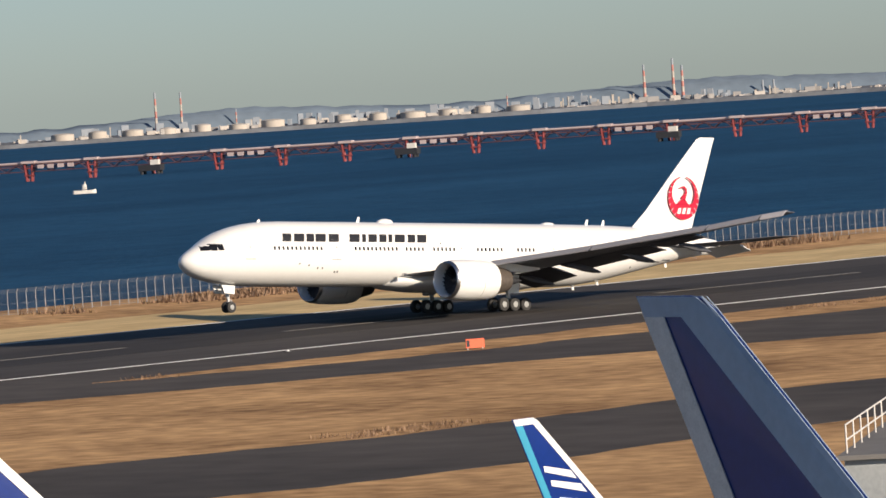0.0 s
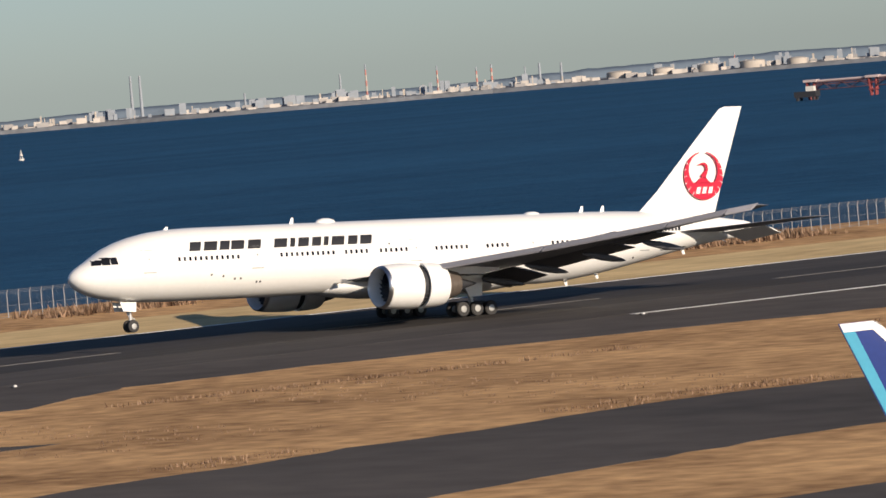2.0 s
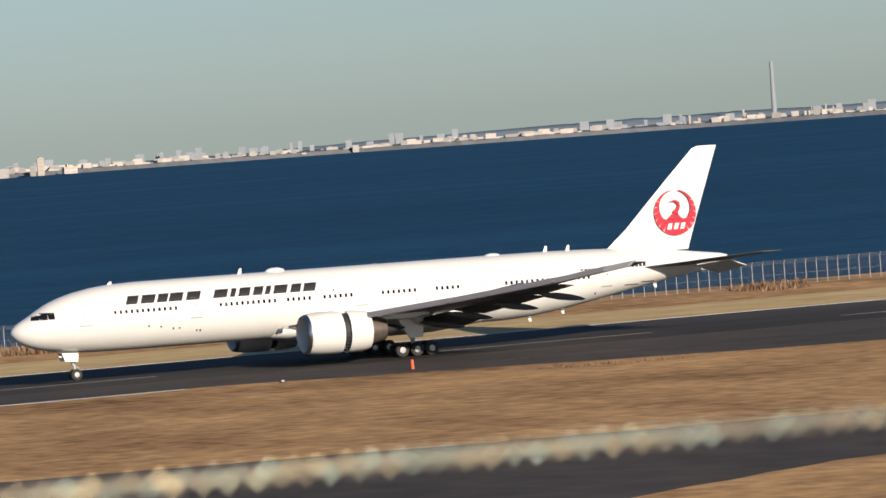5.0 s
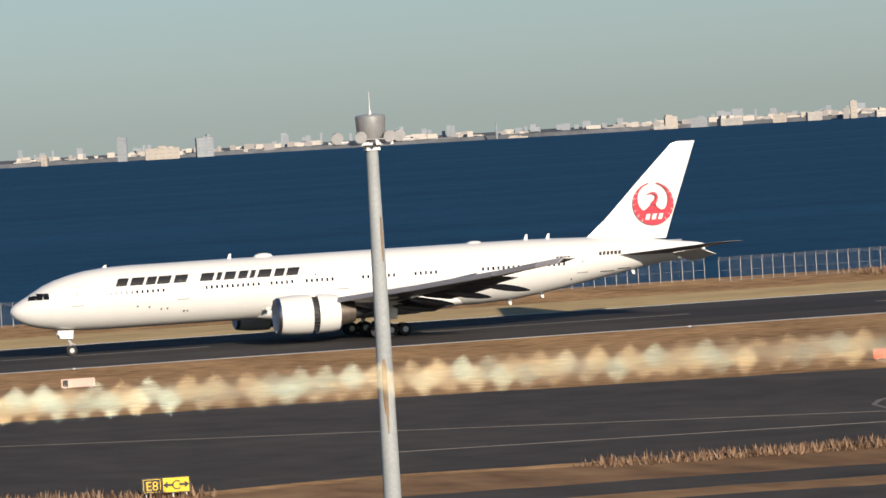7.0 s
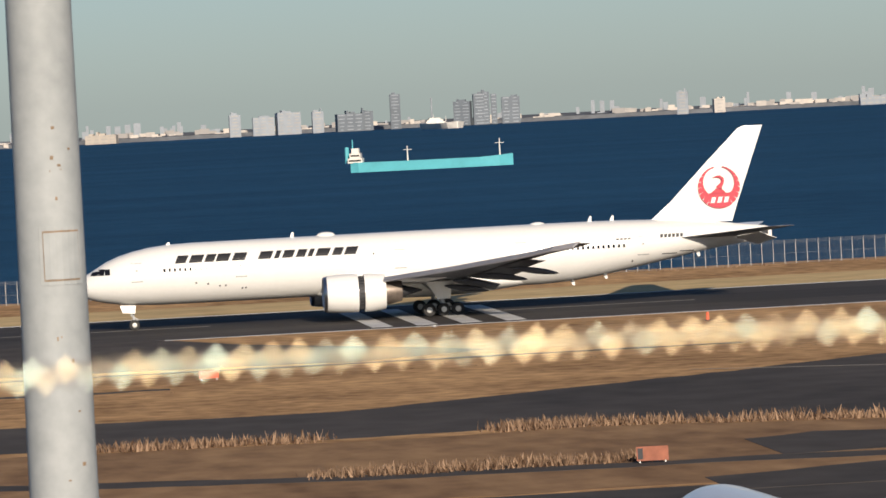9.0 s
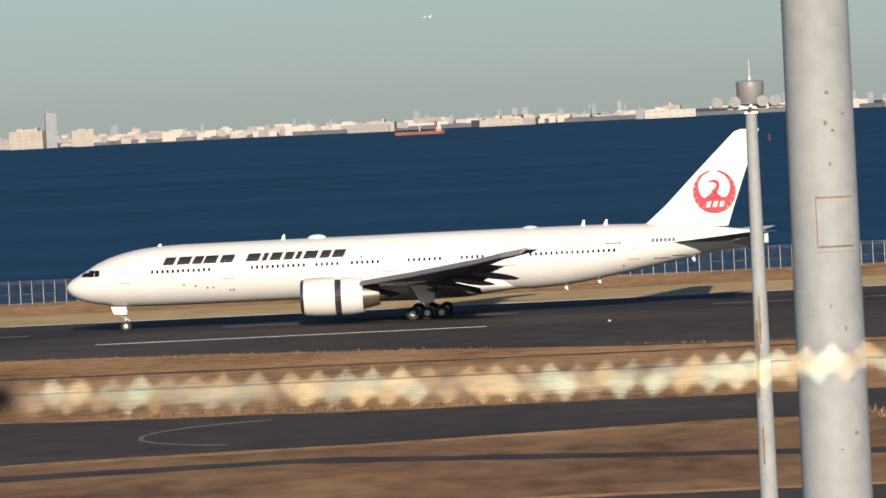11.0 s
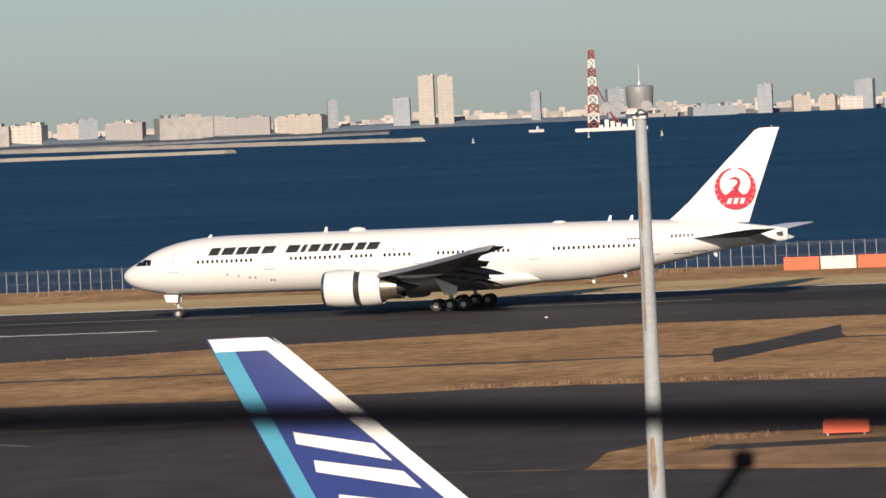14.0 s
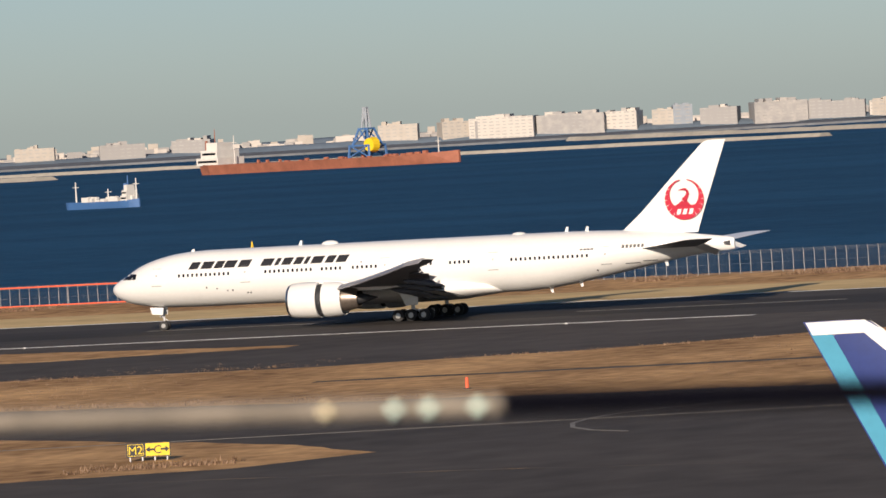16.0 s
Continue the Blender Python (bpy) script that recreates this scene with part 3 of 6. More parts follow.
def fin_foil(le, te, thick, n=7):
    le, te = Vector(le), Vector(te)
    up, dn = [], []
    for i in range(n):
        f = i / (n - 1)
        y = thick * 2.4 * (0.2969 * math.sqrt(f) - 0.126 * f - 0.3516 * f * f + 0.2843 * f ** 3 - 0.1 * f ** 4) + 0.012
        p = le + (te - le) * f
        up.append(p + Vector((0, y, 0)))
        dn.append(p - Vector((0, y, 0)))
    return up + dn[::-1]


def fuselage(parent, mats=WHITE):
    bm = bmesh.new()
    rings = []
    for a, top, bot, w in FUSE:
        c, h = (top + bot) / 2, (top - bot) / 2
        rings.append([(a - AX, w * math.cos(2 * math.pi * i / 40), c + h * math.sin(2 * math.pi * i / 40)) for i in range(40)])
    loft(bm, rings)
    return part("fuselage", bm, mats, parent, smooth=True)


def wheel(name, x, y, z, r, w, parent):
    bm = bmesh.new()
    lathe(bm, [(-w / 2, r * 0.55), (-w / 2, r * 0.86), (-w * 0.36, r * 0.98), (0, r), (w * 0.36, r * 0.98), (w / 2, r * 0.86), (w / 2, r * 0.55)], "Y", (x, y, z), 20)
    tyre = part(name, bm, RUBBER, parent, smooth=True)
    bm = bmesh.new()
    lathe(bm, [(-w / 2 - 0.03, r * 0.16), (-w / 2 - 0.02, r * 0.42), (-w / 2 + 0.04, r * 0.54), (w / 2 - 0.04, r * 0.54), (w / 2 + 0.02, r * 0.42), (w / 2 + 0.03, r * 0.16)], "Y", (x, y, z), 16)
    part("hub", bm, HUB, tyre)
    return tyre



def wing(parent, side):
    """side -1: towards the terminal."""
    s = side
    dz = 0.085
    st = [(2.6, 25.6, 41.6, 3.55, 1.0), (9.7, 30.2, 42.2, 4.15, 0.75), (18, 36.4, 44.2, 5.1, 0.5), (27, 43.0, 47.3, 6.3, 0.28), (31, 46.2, 48.7, 7.0, 0.18), (32.3, 48.2, 49.4, 7.3, 0.08)]
    bm = bmesh.new()
    loft(bm, [foil((le - AX, s * b, z), (te - AX - 1.6 * (b < 28), s * b, z - 0.05), th) for b, le, te, z, th in st])
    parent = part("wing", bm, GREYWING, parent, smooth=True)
    # bright leading edge, slats out
    bm = bmesh.new()
    for (b0, le0, _, z0, t0), (b1, le1, _, z1, t1) in zip(st[1:5], st[2:6]):
        loft(bm, [[(le - AX + dx, s * b, z + dzz) for dx, dzz in ((-0.55, -0.42), (-0.62, -0.28), (-0.1, 0.12), (0.25, 0.16), (0.2, 0.1), (-0.25, -0.2))] for b, le, z in ((b0 + 0.15, le0, z0), (b1 - 0.1, le1, z1))])
    part("slat", bm, SLATM, parent, "extended leading edge slat")
    # landing flaps
    for b0, b1, te0, te1, z0, z1, c, drop in ((3.4, 9.2, 39.8, 40.4, 3.4, 3.95, 2.8, 1.15), (10.2, 19.6, 40.6, 43.2, 4.1, 5.2, 1.8, 0.65), (19.9, 24.0, 43.3, 44.9, 5.2, 5.8, 1.1, 0.3)):
        bm = bmesh.new()
        loft(bm, [foil((te - 1.3 - AX, s * b, z - 0.10), (te + c * k - AX, s * b, z - drop * k), 0.34) for b, te, z, k in ((b0, te0, z0, 1.0), (b1, te1, z1, 0.82))])
        part("flap", bm, FLAP, parent, "lowered grey trailing edge flap darkened for shade", smooth=True)
    for b0, b1, te0, te1, z0, z1 in ((10.6, 14.6, 39.4, 40.6, 4.35, 4.85), (15.0, 19.2, 40.7, 42.0, 4.9, 5.4), (4.0, 8.6, 38.4, 38.9, 3.85, 4.3)):
        bm = bmesh.new()
        plate(bm, [(te0 - AX, s * b0, z0 + 0.02), (te1 - AX, s * b1, z1 + 0.02), (te1 + 1.0 - AX, s * b1, z1 + 0.75), (te0 + 1.0 - AX, s * b0, z0 + 0.75)], (0.6, 0, 0.3), 0.08)
        part("spoiler", bm, GREYWING, parent, "raised grey spoiler panel")
    for b, a0, z in ((13.2, 37.5, 4.3), (18.2, 40.0, 4.9), (23.2, 42.6, 5.5), (7.0, 37.2, 3.6)):
        bm = bmesh.new()
        loft(bm, [[(a0 - AX + dx, s * b + r * math.cos(i * 0.785), z - 0.55 - dx * 0.16 + 1.3 * r * math.sin(i * 0.785)) for i in range(8)] for dx, r in ((0, 0.04), (0.7, 0.18), (1.9, 0.25), (3.2, 0.22), (4.1, 0.12), (4.5, 0.03))])
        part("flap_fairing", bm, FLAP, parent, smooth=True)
    return parent


def engine(parent, side):
    y, z, a = side * 9.7, 2.92, 24.7
    x = a - AX
    bm = bmesh.new()
    lathe(bm, [(1.4, 1.48), (0.35, 1.52), (0.05, 1.60), (-0.02, 1.66), (0.06, 1.74), (0.5, 1.86), (1.4, 1.94), (2.6, 1.97), (3.45, 1.96), (3.45, 1.78), (2.6, 1.60)], "X", (x, y, z), 40, True)
    cowl = part("engine_nacelle", bm, WHITE, parent, "white engine cowl with a wide round intake", smooth=True)
    bm = bmesh.new()
    lathe(bm, [(0.32, 1.53), (0.05, 1.61), (-0.035, 1.66), (0.05, 1.75), (0.30, 1.83), (0.30, 1.80), (0.06, 1.72), (0.0, 1.66), (0.08, 1.62), (0.32, 1.56)], "X", (x, y, z), 40, True)
    part("intake_lip", bm, METAL, cowl, "bare metal intake lip", smooth=True)
    bm = bmesh.new()
    lathe(bm, [(0.95, 0.05), (1.25, 0.34), (1.3, 1.5), (1.4, 1.5), (1.4, 0.05)], "X", (x, y, z), 40)
    for k in range(22):
        t = 2 * math.pi * k / 22
        c, s2 = math.cos(t), math.sin(t)
        c2, s3 = math.cos(t + 0.22), math.sin(t + 0.22)
        loft(bm, [[(x + 1.28, y + 0.35 * c, z + 0.35 * s2), (x + 1.12, y + 0.35 * c2, z + 0.35 * s3), (x + 1.14, y + 0.35 * c2, z + 0.35 * s3)], [(x + 1.28, y + 1.47 * c, z + 1.47 * s2), (x + 0.98, y + 1.47 * c2, z + 1.47 * s3), (x + 1.0, y + 1.47 * c2, z + 1.47 * s3)]])
    part("fan", bm, FAN, cowl, "dark fan blades and spinner", smooth=False)
    bm = bmesh.new()
    lathe(bm, [(2.4, 1.0), (2.4, 1.68), (5.7, 1.60), (5.7, 1.0)], "X", (x, y, z), 32)
    for k in range(28):
        t = 2 * math.pi * k / 28
        box(bm, x + 3.9, y + 1.70 * math.cos(t), z + 1.70 * math.sin(t) - 0.03, 1.4, 0.06, 0.06)
    part("reverser_cascade", bm, DARK, cowl, "dark cascade vanes behind the reverser sleeve")
    bm = bmesh.new()
    lathe(bm, [(0.0, 1.95), (0.6, 1.95), (1.5, 1.90), (2.15, 1.78), (2.15, 1.73), (1.4, 1.76), (0.0, 1.78)], "X", (0, 0, 0), 40, True)
    sleeve = part("reverser_sleeve", bm, WHITE, cowl, "white sliding thrust reverser sleeve", smooth=True)
    sleeve.location = (x + 3.46, y, z)
    bm = bmesh.new()
    lathe(bm, [(5.6, 1.42), (6.6, 1.34), (7.9, 1.05), (7.9, 0.92), (6.6, 0.95), (5.6, 0.95)], "X", (x, y, z), 32, True)
    part("core_cowl", bm, NOZZLE, cowl, "bare brown metal core nozzle", smooth=True)
    bm = bmesh.new()
    lathe(bm, [(7.0, 0.85), (7.9, 0.62), (9.2, 0.28), (10.0, 0.05)], "X", (x, y, z - 0.05), 24)
    part("exhaust_plug", bm, DARK, cowl, "dark exhaust cone", smooth=True)
    bm = bmesh.new()
    loft(bm, [[(x + dx, y - w, z0), (x + dx, y + w, z0), (x + dx, y + w, z1), (x + dx, y - w, z1)] for dx, w, z0, z1 in ((2.2, 0.05, z + 1.5, z + 1.98), (3.6, 0.3, z + 1.3, z + 2.1), (7.0, 0.42, z + 0.85, z + 1.8), (10.4, 0.3, z + 0.75, z + 1.35), (12.5, 0.05, z + 1.0, z + 1.2))])
    part("pylon", bm, WHITE, parent, "pale engine pylon under the wing", smooth=False)
    return sleeve


def livery_emblem(fin):
    """Red ringed bird emblem as plain shapes, on both faces of the fin."""
    for s in (-1, 1):
        def on(dx, dz, o=0.0):
            return Vector((66.65 - AX + dx, s * (0.30 + o), 11.45 + dz))
        bm = bmesh.new()
        R = 2.18
        outer = [(R * math.cos(radians(a)), R * math.sin(radians(a))) for a in range(102, 439, 8)]
        inner = [(1.62 * math.cos(radians(a)), 0.50 + 1.58 * math.sin(radians(a))) for a in range(102, 439, 8)]
        for (p, q), (r, t) in zip(zip(outer, outer[1:]), zip(inner, inner[1:])):
            plate(bm, [on(*p), on(*q), on(*t), on(*r)], (0, s, 0), 0.02)
        part("emblem_ring", bm, RED, fin, "red ring of wing feathers")
        bm = bmesh.new()
        low = [(-1.98, -0.5), (-0.9, -0.62), (0.9, -0.62), (1.98, -0.5), (1.55, -1.5), (0.8, -2.02), (-0.8, -2.02), (-1.55, -1.5)]
        plate(bm, [on(*p, 0.004) for p in low], (0, s, 0), 0.02)
        plate(bm, [on(*p, 0.004) for p in ((-1.0, -0.66), (0.75, -0.66), (0.35, -0.25), (-0.45, -0.25))], (0, s, 0), 0.02)
        path = [(-0.05, -0.45, 0.46), (-0.05, -0.15, 0.34), (0.14, 0.14, 0.22), (0.36, 0.42, 0.17), (0.42, 0.74, 0.15), (0.26, 1.0, 0.14), (0.0, 1.1, 0.12), (-0.3, 1.06, 0.06), (-0.65, 0.98, 0.02)]
        for (x0, z0, w0), (x1, z1, w1) in zip(path, path[1:]):
            n = Vector((z0 - z1, x1 - x0)).normalized()
            plate(bm, [on(x0 - n.x * w0, z0 - n.y * w0, 0.003), on(x0 + n.x * w0, z0 + n.y * w0, 0.003), on(x1 + n.x * w1, z1 + n.y * w1, 0.003), on(x1 - n.x * w1, z1 - n.y * w1, 0.003)], (0, s, 0), 0.02)
        part("emblem_bird", bm, RED, fin, "red bird neck and head shape")
        for k in range(12):
            a = radians(148 + (k % 6) * 17) if k < 6 else radians(32 - (k % 6) * 17)
            c, d = math.cos(a), math.sin(a)
            bm = bmesh.new()
            plate(bm, [on(2.2 * c - 0.04 * d, 2.2 * d + 0.04 * c, 0.022), on(2.2 * c + 0.04 * d, 2.2 * d - 0.04 * c, 0.022), on(1.82 * c, 1.82 * d + 0.12, 0.022)], (0, s, 0), 0.012)
            part("feather_gap", bm, WHITE, fin)
        bm = bmesh.new()
        for k in range(3):
            x0 = -0.95 + k * 0.68
            plate(bm, [on(x0, -1.6, 0.03), on(x0 + 0.42, -1.6, 0.03), on(x0 + 0.6, -1.02, 0.03), on(x0 + 0.18, -1.02, 0.03)], (0, s, 0), 0.015)
        part("emblem_bars", bm, WHITE, fin, "three small white bars on the emblem")


def landed_airliner():
    e = thing("airliner", pose(ROLLOUT[0][1], 600, 0.03, 0, ROLLOUT[0][2], 0), "long white twin-engine airliner rolling on the runway", "airplane")
    body = fuselage(e)
    # wing root fairing
    bm = bmesh.new()
    loft(bm, [[(a - AX, w * math.cos(2 * math.pi * i / 24), z + h * math.sin(2 * math.pi * i / 24)) for i in range(24)] for a, w, h, z in ((23.5, 0.4, 0.2, 2.9), (26, 2.5, 0.9, 3.05), (29, 3.35, 1.25, 3.15), (36, 3.5, 1.35, 3.15), (41, 3.4, 1.3, 3.2), (44.5, 2.6, 0.8, 3.1), (47, 0.4, 0.2, 2.8))])
    part("wing_root_fairing", bm, WHITE, e, smooth=True)
    sleeves, wings = [], []
    for s in (-1, 1):
        wings.append(wing(e, s))
        sleeves.append(engine(e, s))
    # fin with rudder line
    bm = bmesh.new()
    loft(bm, [fin_foil((le - AX, 0, z), (te - AX, 0, z), th) for le, te, z, th in ((56.5, 67.9, 7.9, 0.5), (59.6, 68.1, 8.5, 0.48), (61.6, 68.7, 10.2, 0.42), (65.6, 70.2, 14.2, 0.32), (68.9, 71.4, 17.4, 0.22), (69.5, 71.5, 17.62, 0.1))])
    fin = part("fin", bm, WHITE, e, "tall white swept fin with a red emblem", smooth=True)
    livery_emblem(fin)
    for s in (-1, 1):
        bm = bmesh.new()
        loft(bm, [foil((le - AX, s * b, z), (te - AX, s * b, z), th) for b, le, te, z, th in ((0.6, 60.6, 68.0, 6.35, 0.5), (5, 64.9, 70.2, 6.8, 0.32), (10.3, 69.6, 72.6, 7.35, 0.16), (10.8, 70.6, 72.7, 7.4, 0.06))])
        # The near tailplane's shade is put in as the darker wing grey.
        part("tailplane", bm, WHITE if s > 0 else GREYWING, e, smooth=True)
        bm = bmesh.new()
        loft(bm, [foil((te - 0.1 - AX, s * b, z), (te + c - AX, s * b, z - d2), 0.2) for b, te, z, c, d2 in ((1.4, 68.0, 6.3, 2.2, 0.9), (4.8, 70.0, 6.75, 1.7, 0.7))])
        part("elevator", bm, WHITE, e, "white elevator inner section", smooth=True)
    # cockpit windows
    for s in (-1, 1):
        for a0, a1, z0, z1, ln in ((1.62, 2.30, 5.78, 6.22, 0.28), (2.38, 3.0, 5.78, 6.42, 0.1), (3.08, 3.62, 5.80, 6.40, 0.0)):
            bm = bmesh.new()
            patch(bm, a0, a1, z0, z1, ln, 0.012, 0.03, s)
            part("cockpit_window", bm, GLASS, e, "dark cockpit windscreen pane")
    # cabin windows
    for s in (-1, 1):
        bm = bmesh.new()
        for lo, hi in ((9.0, 15.3), (19.2, 25.0), (25.8, 28.4), (29.4, 32.4), (35.2, 38.6), (40.6, 43.2), (47.6, 56.4)):
            a = lo
            while a < hi:
                patch(bm, a, a + 0.24, 5.86, 6.20, 0, 0.006, 0.02, s, 1, 1)
                a += 0.53
        tagged(part("window_row", bm, GLASS, e, "row of small dark cabin windows"), kind="stuff")
        for a in (6.3, 16.9, 33.2, 45.6, 58.2):
            bm = bmesh.new()
            for lo, hi, z0, z1 in ((a - 0.55, a - 0.5, 5.0, 6.9), (a + 0.5, a + 0.55, 5.0, 6.9), (a - 0.5, a + 0.5, 6.85, 6.9), (a - 0.6, a + 0.6, 4.95, 5.05), (a - 0.1, a + 0.1, 6.02, 6.22)):
                patch(bm, lo, hi, z0, z1, 0, 0.01, 0.03, s, 1, 1)
            part("door", bm, SEAM, e, "cabin door outline with sill plate")
    # airline title as plain dark slanted blocks
    for a0, a1 in ((10.2, 11.2), (11.5, 12.7), (12.95, 13.85), (14.0, 15.2), (15.55, 16.75), (18.0, 19.2), (19.5, 19.95), (20.25, 21.25), (21.55, 22.4), (22.65, 23.1), (23.4, 24.6), (24.95, 25.85), (26.1, 27.2)):
        a0, a1 = (10.2 + (v - 10.2) * 1.085 for v in (a0, a1))
        bm = bmesh.new()
        patch(bm, a0, a1, 6.66, 7.42, 0.38, 0.012, 0.03, -1, 1, 3)
        part("title_block", bm, INK, e, "plain black slanted title block")
    bm = bmesh.new()
    for k in range(6):
        patch(bm, 60.0 + k * 0.42, 60.3 + k * 0.42, 6.62, 6.98, 0.05, 0.01, 0.03, -1, 1, 1)
    for k in range(4):
        patch(bm, 55.4 + k * 0.4, 55.7 + k * 0.4, 6.62, 6.78, 0.05, 0.01, 0.03, -1, 1, 1)
    patch(bm, 60.2, 61.8, 4.92, 5.0, 0, 0.01, 0.03, -1, 2, 1)
    patch(bm, 62.1, 63.6, 5.1, 5.18, 0, 0.01, 0.03, -1, 2, 1)
    tagged(part("registration_bars", bm, INK, e, "small plain dark marking bars"), kind="stuff")
    bm = bmesh.new()
    for a, z in ((13.4, 4.35), (14.6, 4.1), (15.2, 4.1), (16.9, 3.75), (17.25, 3.75), (12.2, 4.5), (30.4, 6.5), (57.0, 4.3)):
        patch(bm, a, a + 0.16, z, z + 0.16, 0, 0.01, 0.03, -1, 1, 1)
    tagged(part("port_cover", bm, INK, e, "small dark service ports"), kind="stuff")
    # antennas and domes
    for a, z, l, h in ((25.9, 8.6, 2.0, 0.4), (47.7, 8.6, 1.6, 0.24)):
        bm = bmesh.new()
        loft(bm, [[(a - AX + dx * l, 0.55 * r * math.cos(i * 0.524), z + max(-0.1, h * r * math.sin(i * 0.524))) for i in range(12)] for dx, r in ((-0.5, 0.1), (-0.38, 0.7), (-0.15, 1), (0.15, 1), (0.38, 0.7), (0.5, 0.1))])
        part("antenna_dome", bm, WHITE, e, smooth=True)
    for a, h in ((22.3, 0.55), (53.0, 0.55), (55.3, 0.5), (9.6, 0.2)):
        bm = bmesh.new()
        loft(bm, [fin_foil((a - 0.15 - AX, 0, 8.5), (a + 0.3 - AX, 0, 8.5), 0.1), fin_foil((a + 0.12 - AX, 0, 8.6 + h), (a + 0.34 - AX, 0, 8.6 + h), 0.05)])
        part("blade_antenna", bm, WHITE, e)
    for a, z in ((50.8, 2.5), (54.2, 3.0), (63.9, 4.8)):
        bm = bmesh.new()
        loft(bm, [fin_foil((a - AX, 0, z + 0.2), (a + 0.45 - AX, 0, z + 0.2), 0.1), fin_foil((a + 0.25 - AX, 0, z - 0.35), (a + 0.5 - AX, 0, z - 0.35), 0.06)])
        part("blade_antenna", bm, WHITE, e)
    bm = bmesh.new()
    plate(bm, [(70.75 - AX, -0.50, 6.75), (71.5 - AX, -0.36, 6.85), (71.5 - AX, -0.36, 6.3), (70.9 - AX, -0.48, 6.4)], (0, -1, 0), 0.03)
    part("exhaust_outlet", bm, DARK, e, "dark tail exhaust outlet")
    # nose gear
    bm = bmesh.new()
    tube(bm, (5.9 - AX, 0, 0.5), (5.75 - AX, 0, 2.9), 0.12, 0.16)
    tube(bm, (5.9 - AX, -0.45, 0.54), (5.9 - AX, 0.45, 0.54), 0.09)
    tube(bm, (5.85 - AX, 0, 1.3), (4.9 - AX, 0, 2.7), 0.07)
    tube(bm, (5.6 - AX, 0, 1.5), (6.3 - AX, 0, 1.1), 0.06)
    leg = part("nose_gear", bm, STRUT, e, "grey nose gear leg")
    for y in (-0.32, 0.32):
        wheel("tyre", 5.9 - AX, y, 0.54, 0.54, 0.38, leg)
    for s in (-1, 1):
        bm = bmesh.new()
        plate(bm, [(4.5 - AX, s * 0.62, 2.62), (6.1 - AX, s * 0.62, 2.55), (6.0 - AX, s * 0.70, 1.75), (4.75 - AX, s * 0.70, 1.85)], (0, s, 0), 0.05)
        part("gear_door", bm, WHITE, leg, "white nose gear door")
    bm = bmesh.new()
    box(bm, 5.6 - AX, -0.2, 1.5, 0.08, 0.5, 0.16)
    part("taxi_light", bm, STRUT, leg)
    # main gear
    for s in (-1, 1):
        bm = bmesh.new()
        y = s * 5.45
        tube(bm, (0, y, 0.7), (-0.15, s * 5.3, 3.6), 0.2, 0.26)
        tube(bm, (-1.55, y, 0.66), (1.55, y, 0.66), 0.16)
        tube(bm, (0, y, 1.7), (-1.9, s * 4.3, 3.3), 0.1)
        tube(bm, (0, y, 1.7), (0.2, s * 3.2, 3.2), 0.11)
        tube(bm, (0.1, y, 1.3), (1.1, y, 0.8), 0.07)
        for dx in (-1.46, 0, 1.46):
            tube(bm, (dx, y - 0.75, 0.66), (dx, y + 0.75, 0.66), 0.1)
        leg = part("main_gear", bm, STRUT, e, "six-wheel main gear bogie with a grey strut")
        for dx in (-1.46, 0, 1.46):
            for dy in (-0.7, 0.7):
                wheel("tyre", dx, y + dy, 0.66, 0.66, 0.5, leg)
        bm = bmesh.new()
        plate(bm, [(-1.6, s * 5.95, 3.5), (0.9, s * 5.95, 3.5), (0.75, s * 6.0, 1.75), (-0.6, s * 6.0, 1.7)], (0, s, 0), 0.06)
        part("gear_door", bm, WHITE, leg, "white main gear door")
    # lamp at the wing root
    bm = bmesh.new()
    box(bm, 25.4 - AX, -3.3, 3.4, 0.5, 0.25, 0.3)
    part("landing_light", bm, METAL, e)
    return e, sleeves, wings


AIRLINER, SLEEVES, WINGS = landed_airliner()
# ---- parked airliners: only their tails rise into view ----
def livery_strip(bm, pts, s):
    plate(bm, pts, (0, s, 0), 0.02)


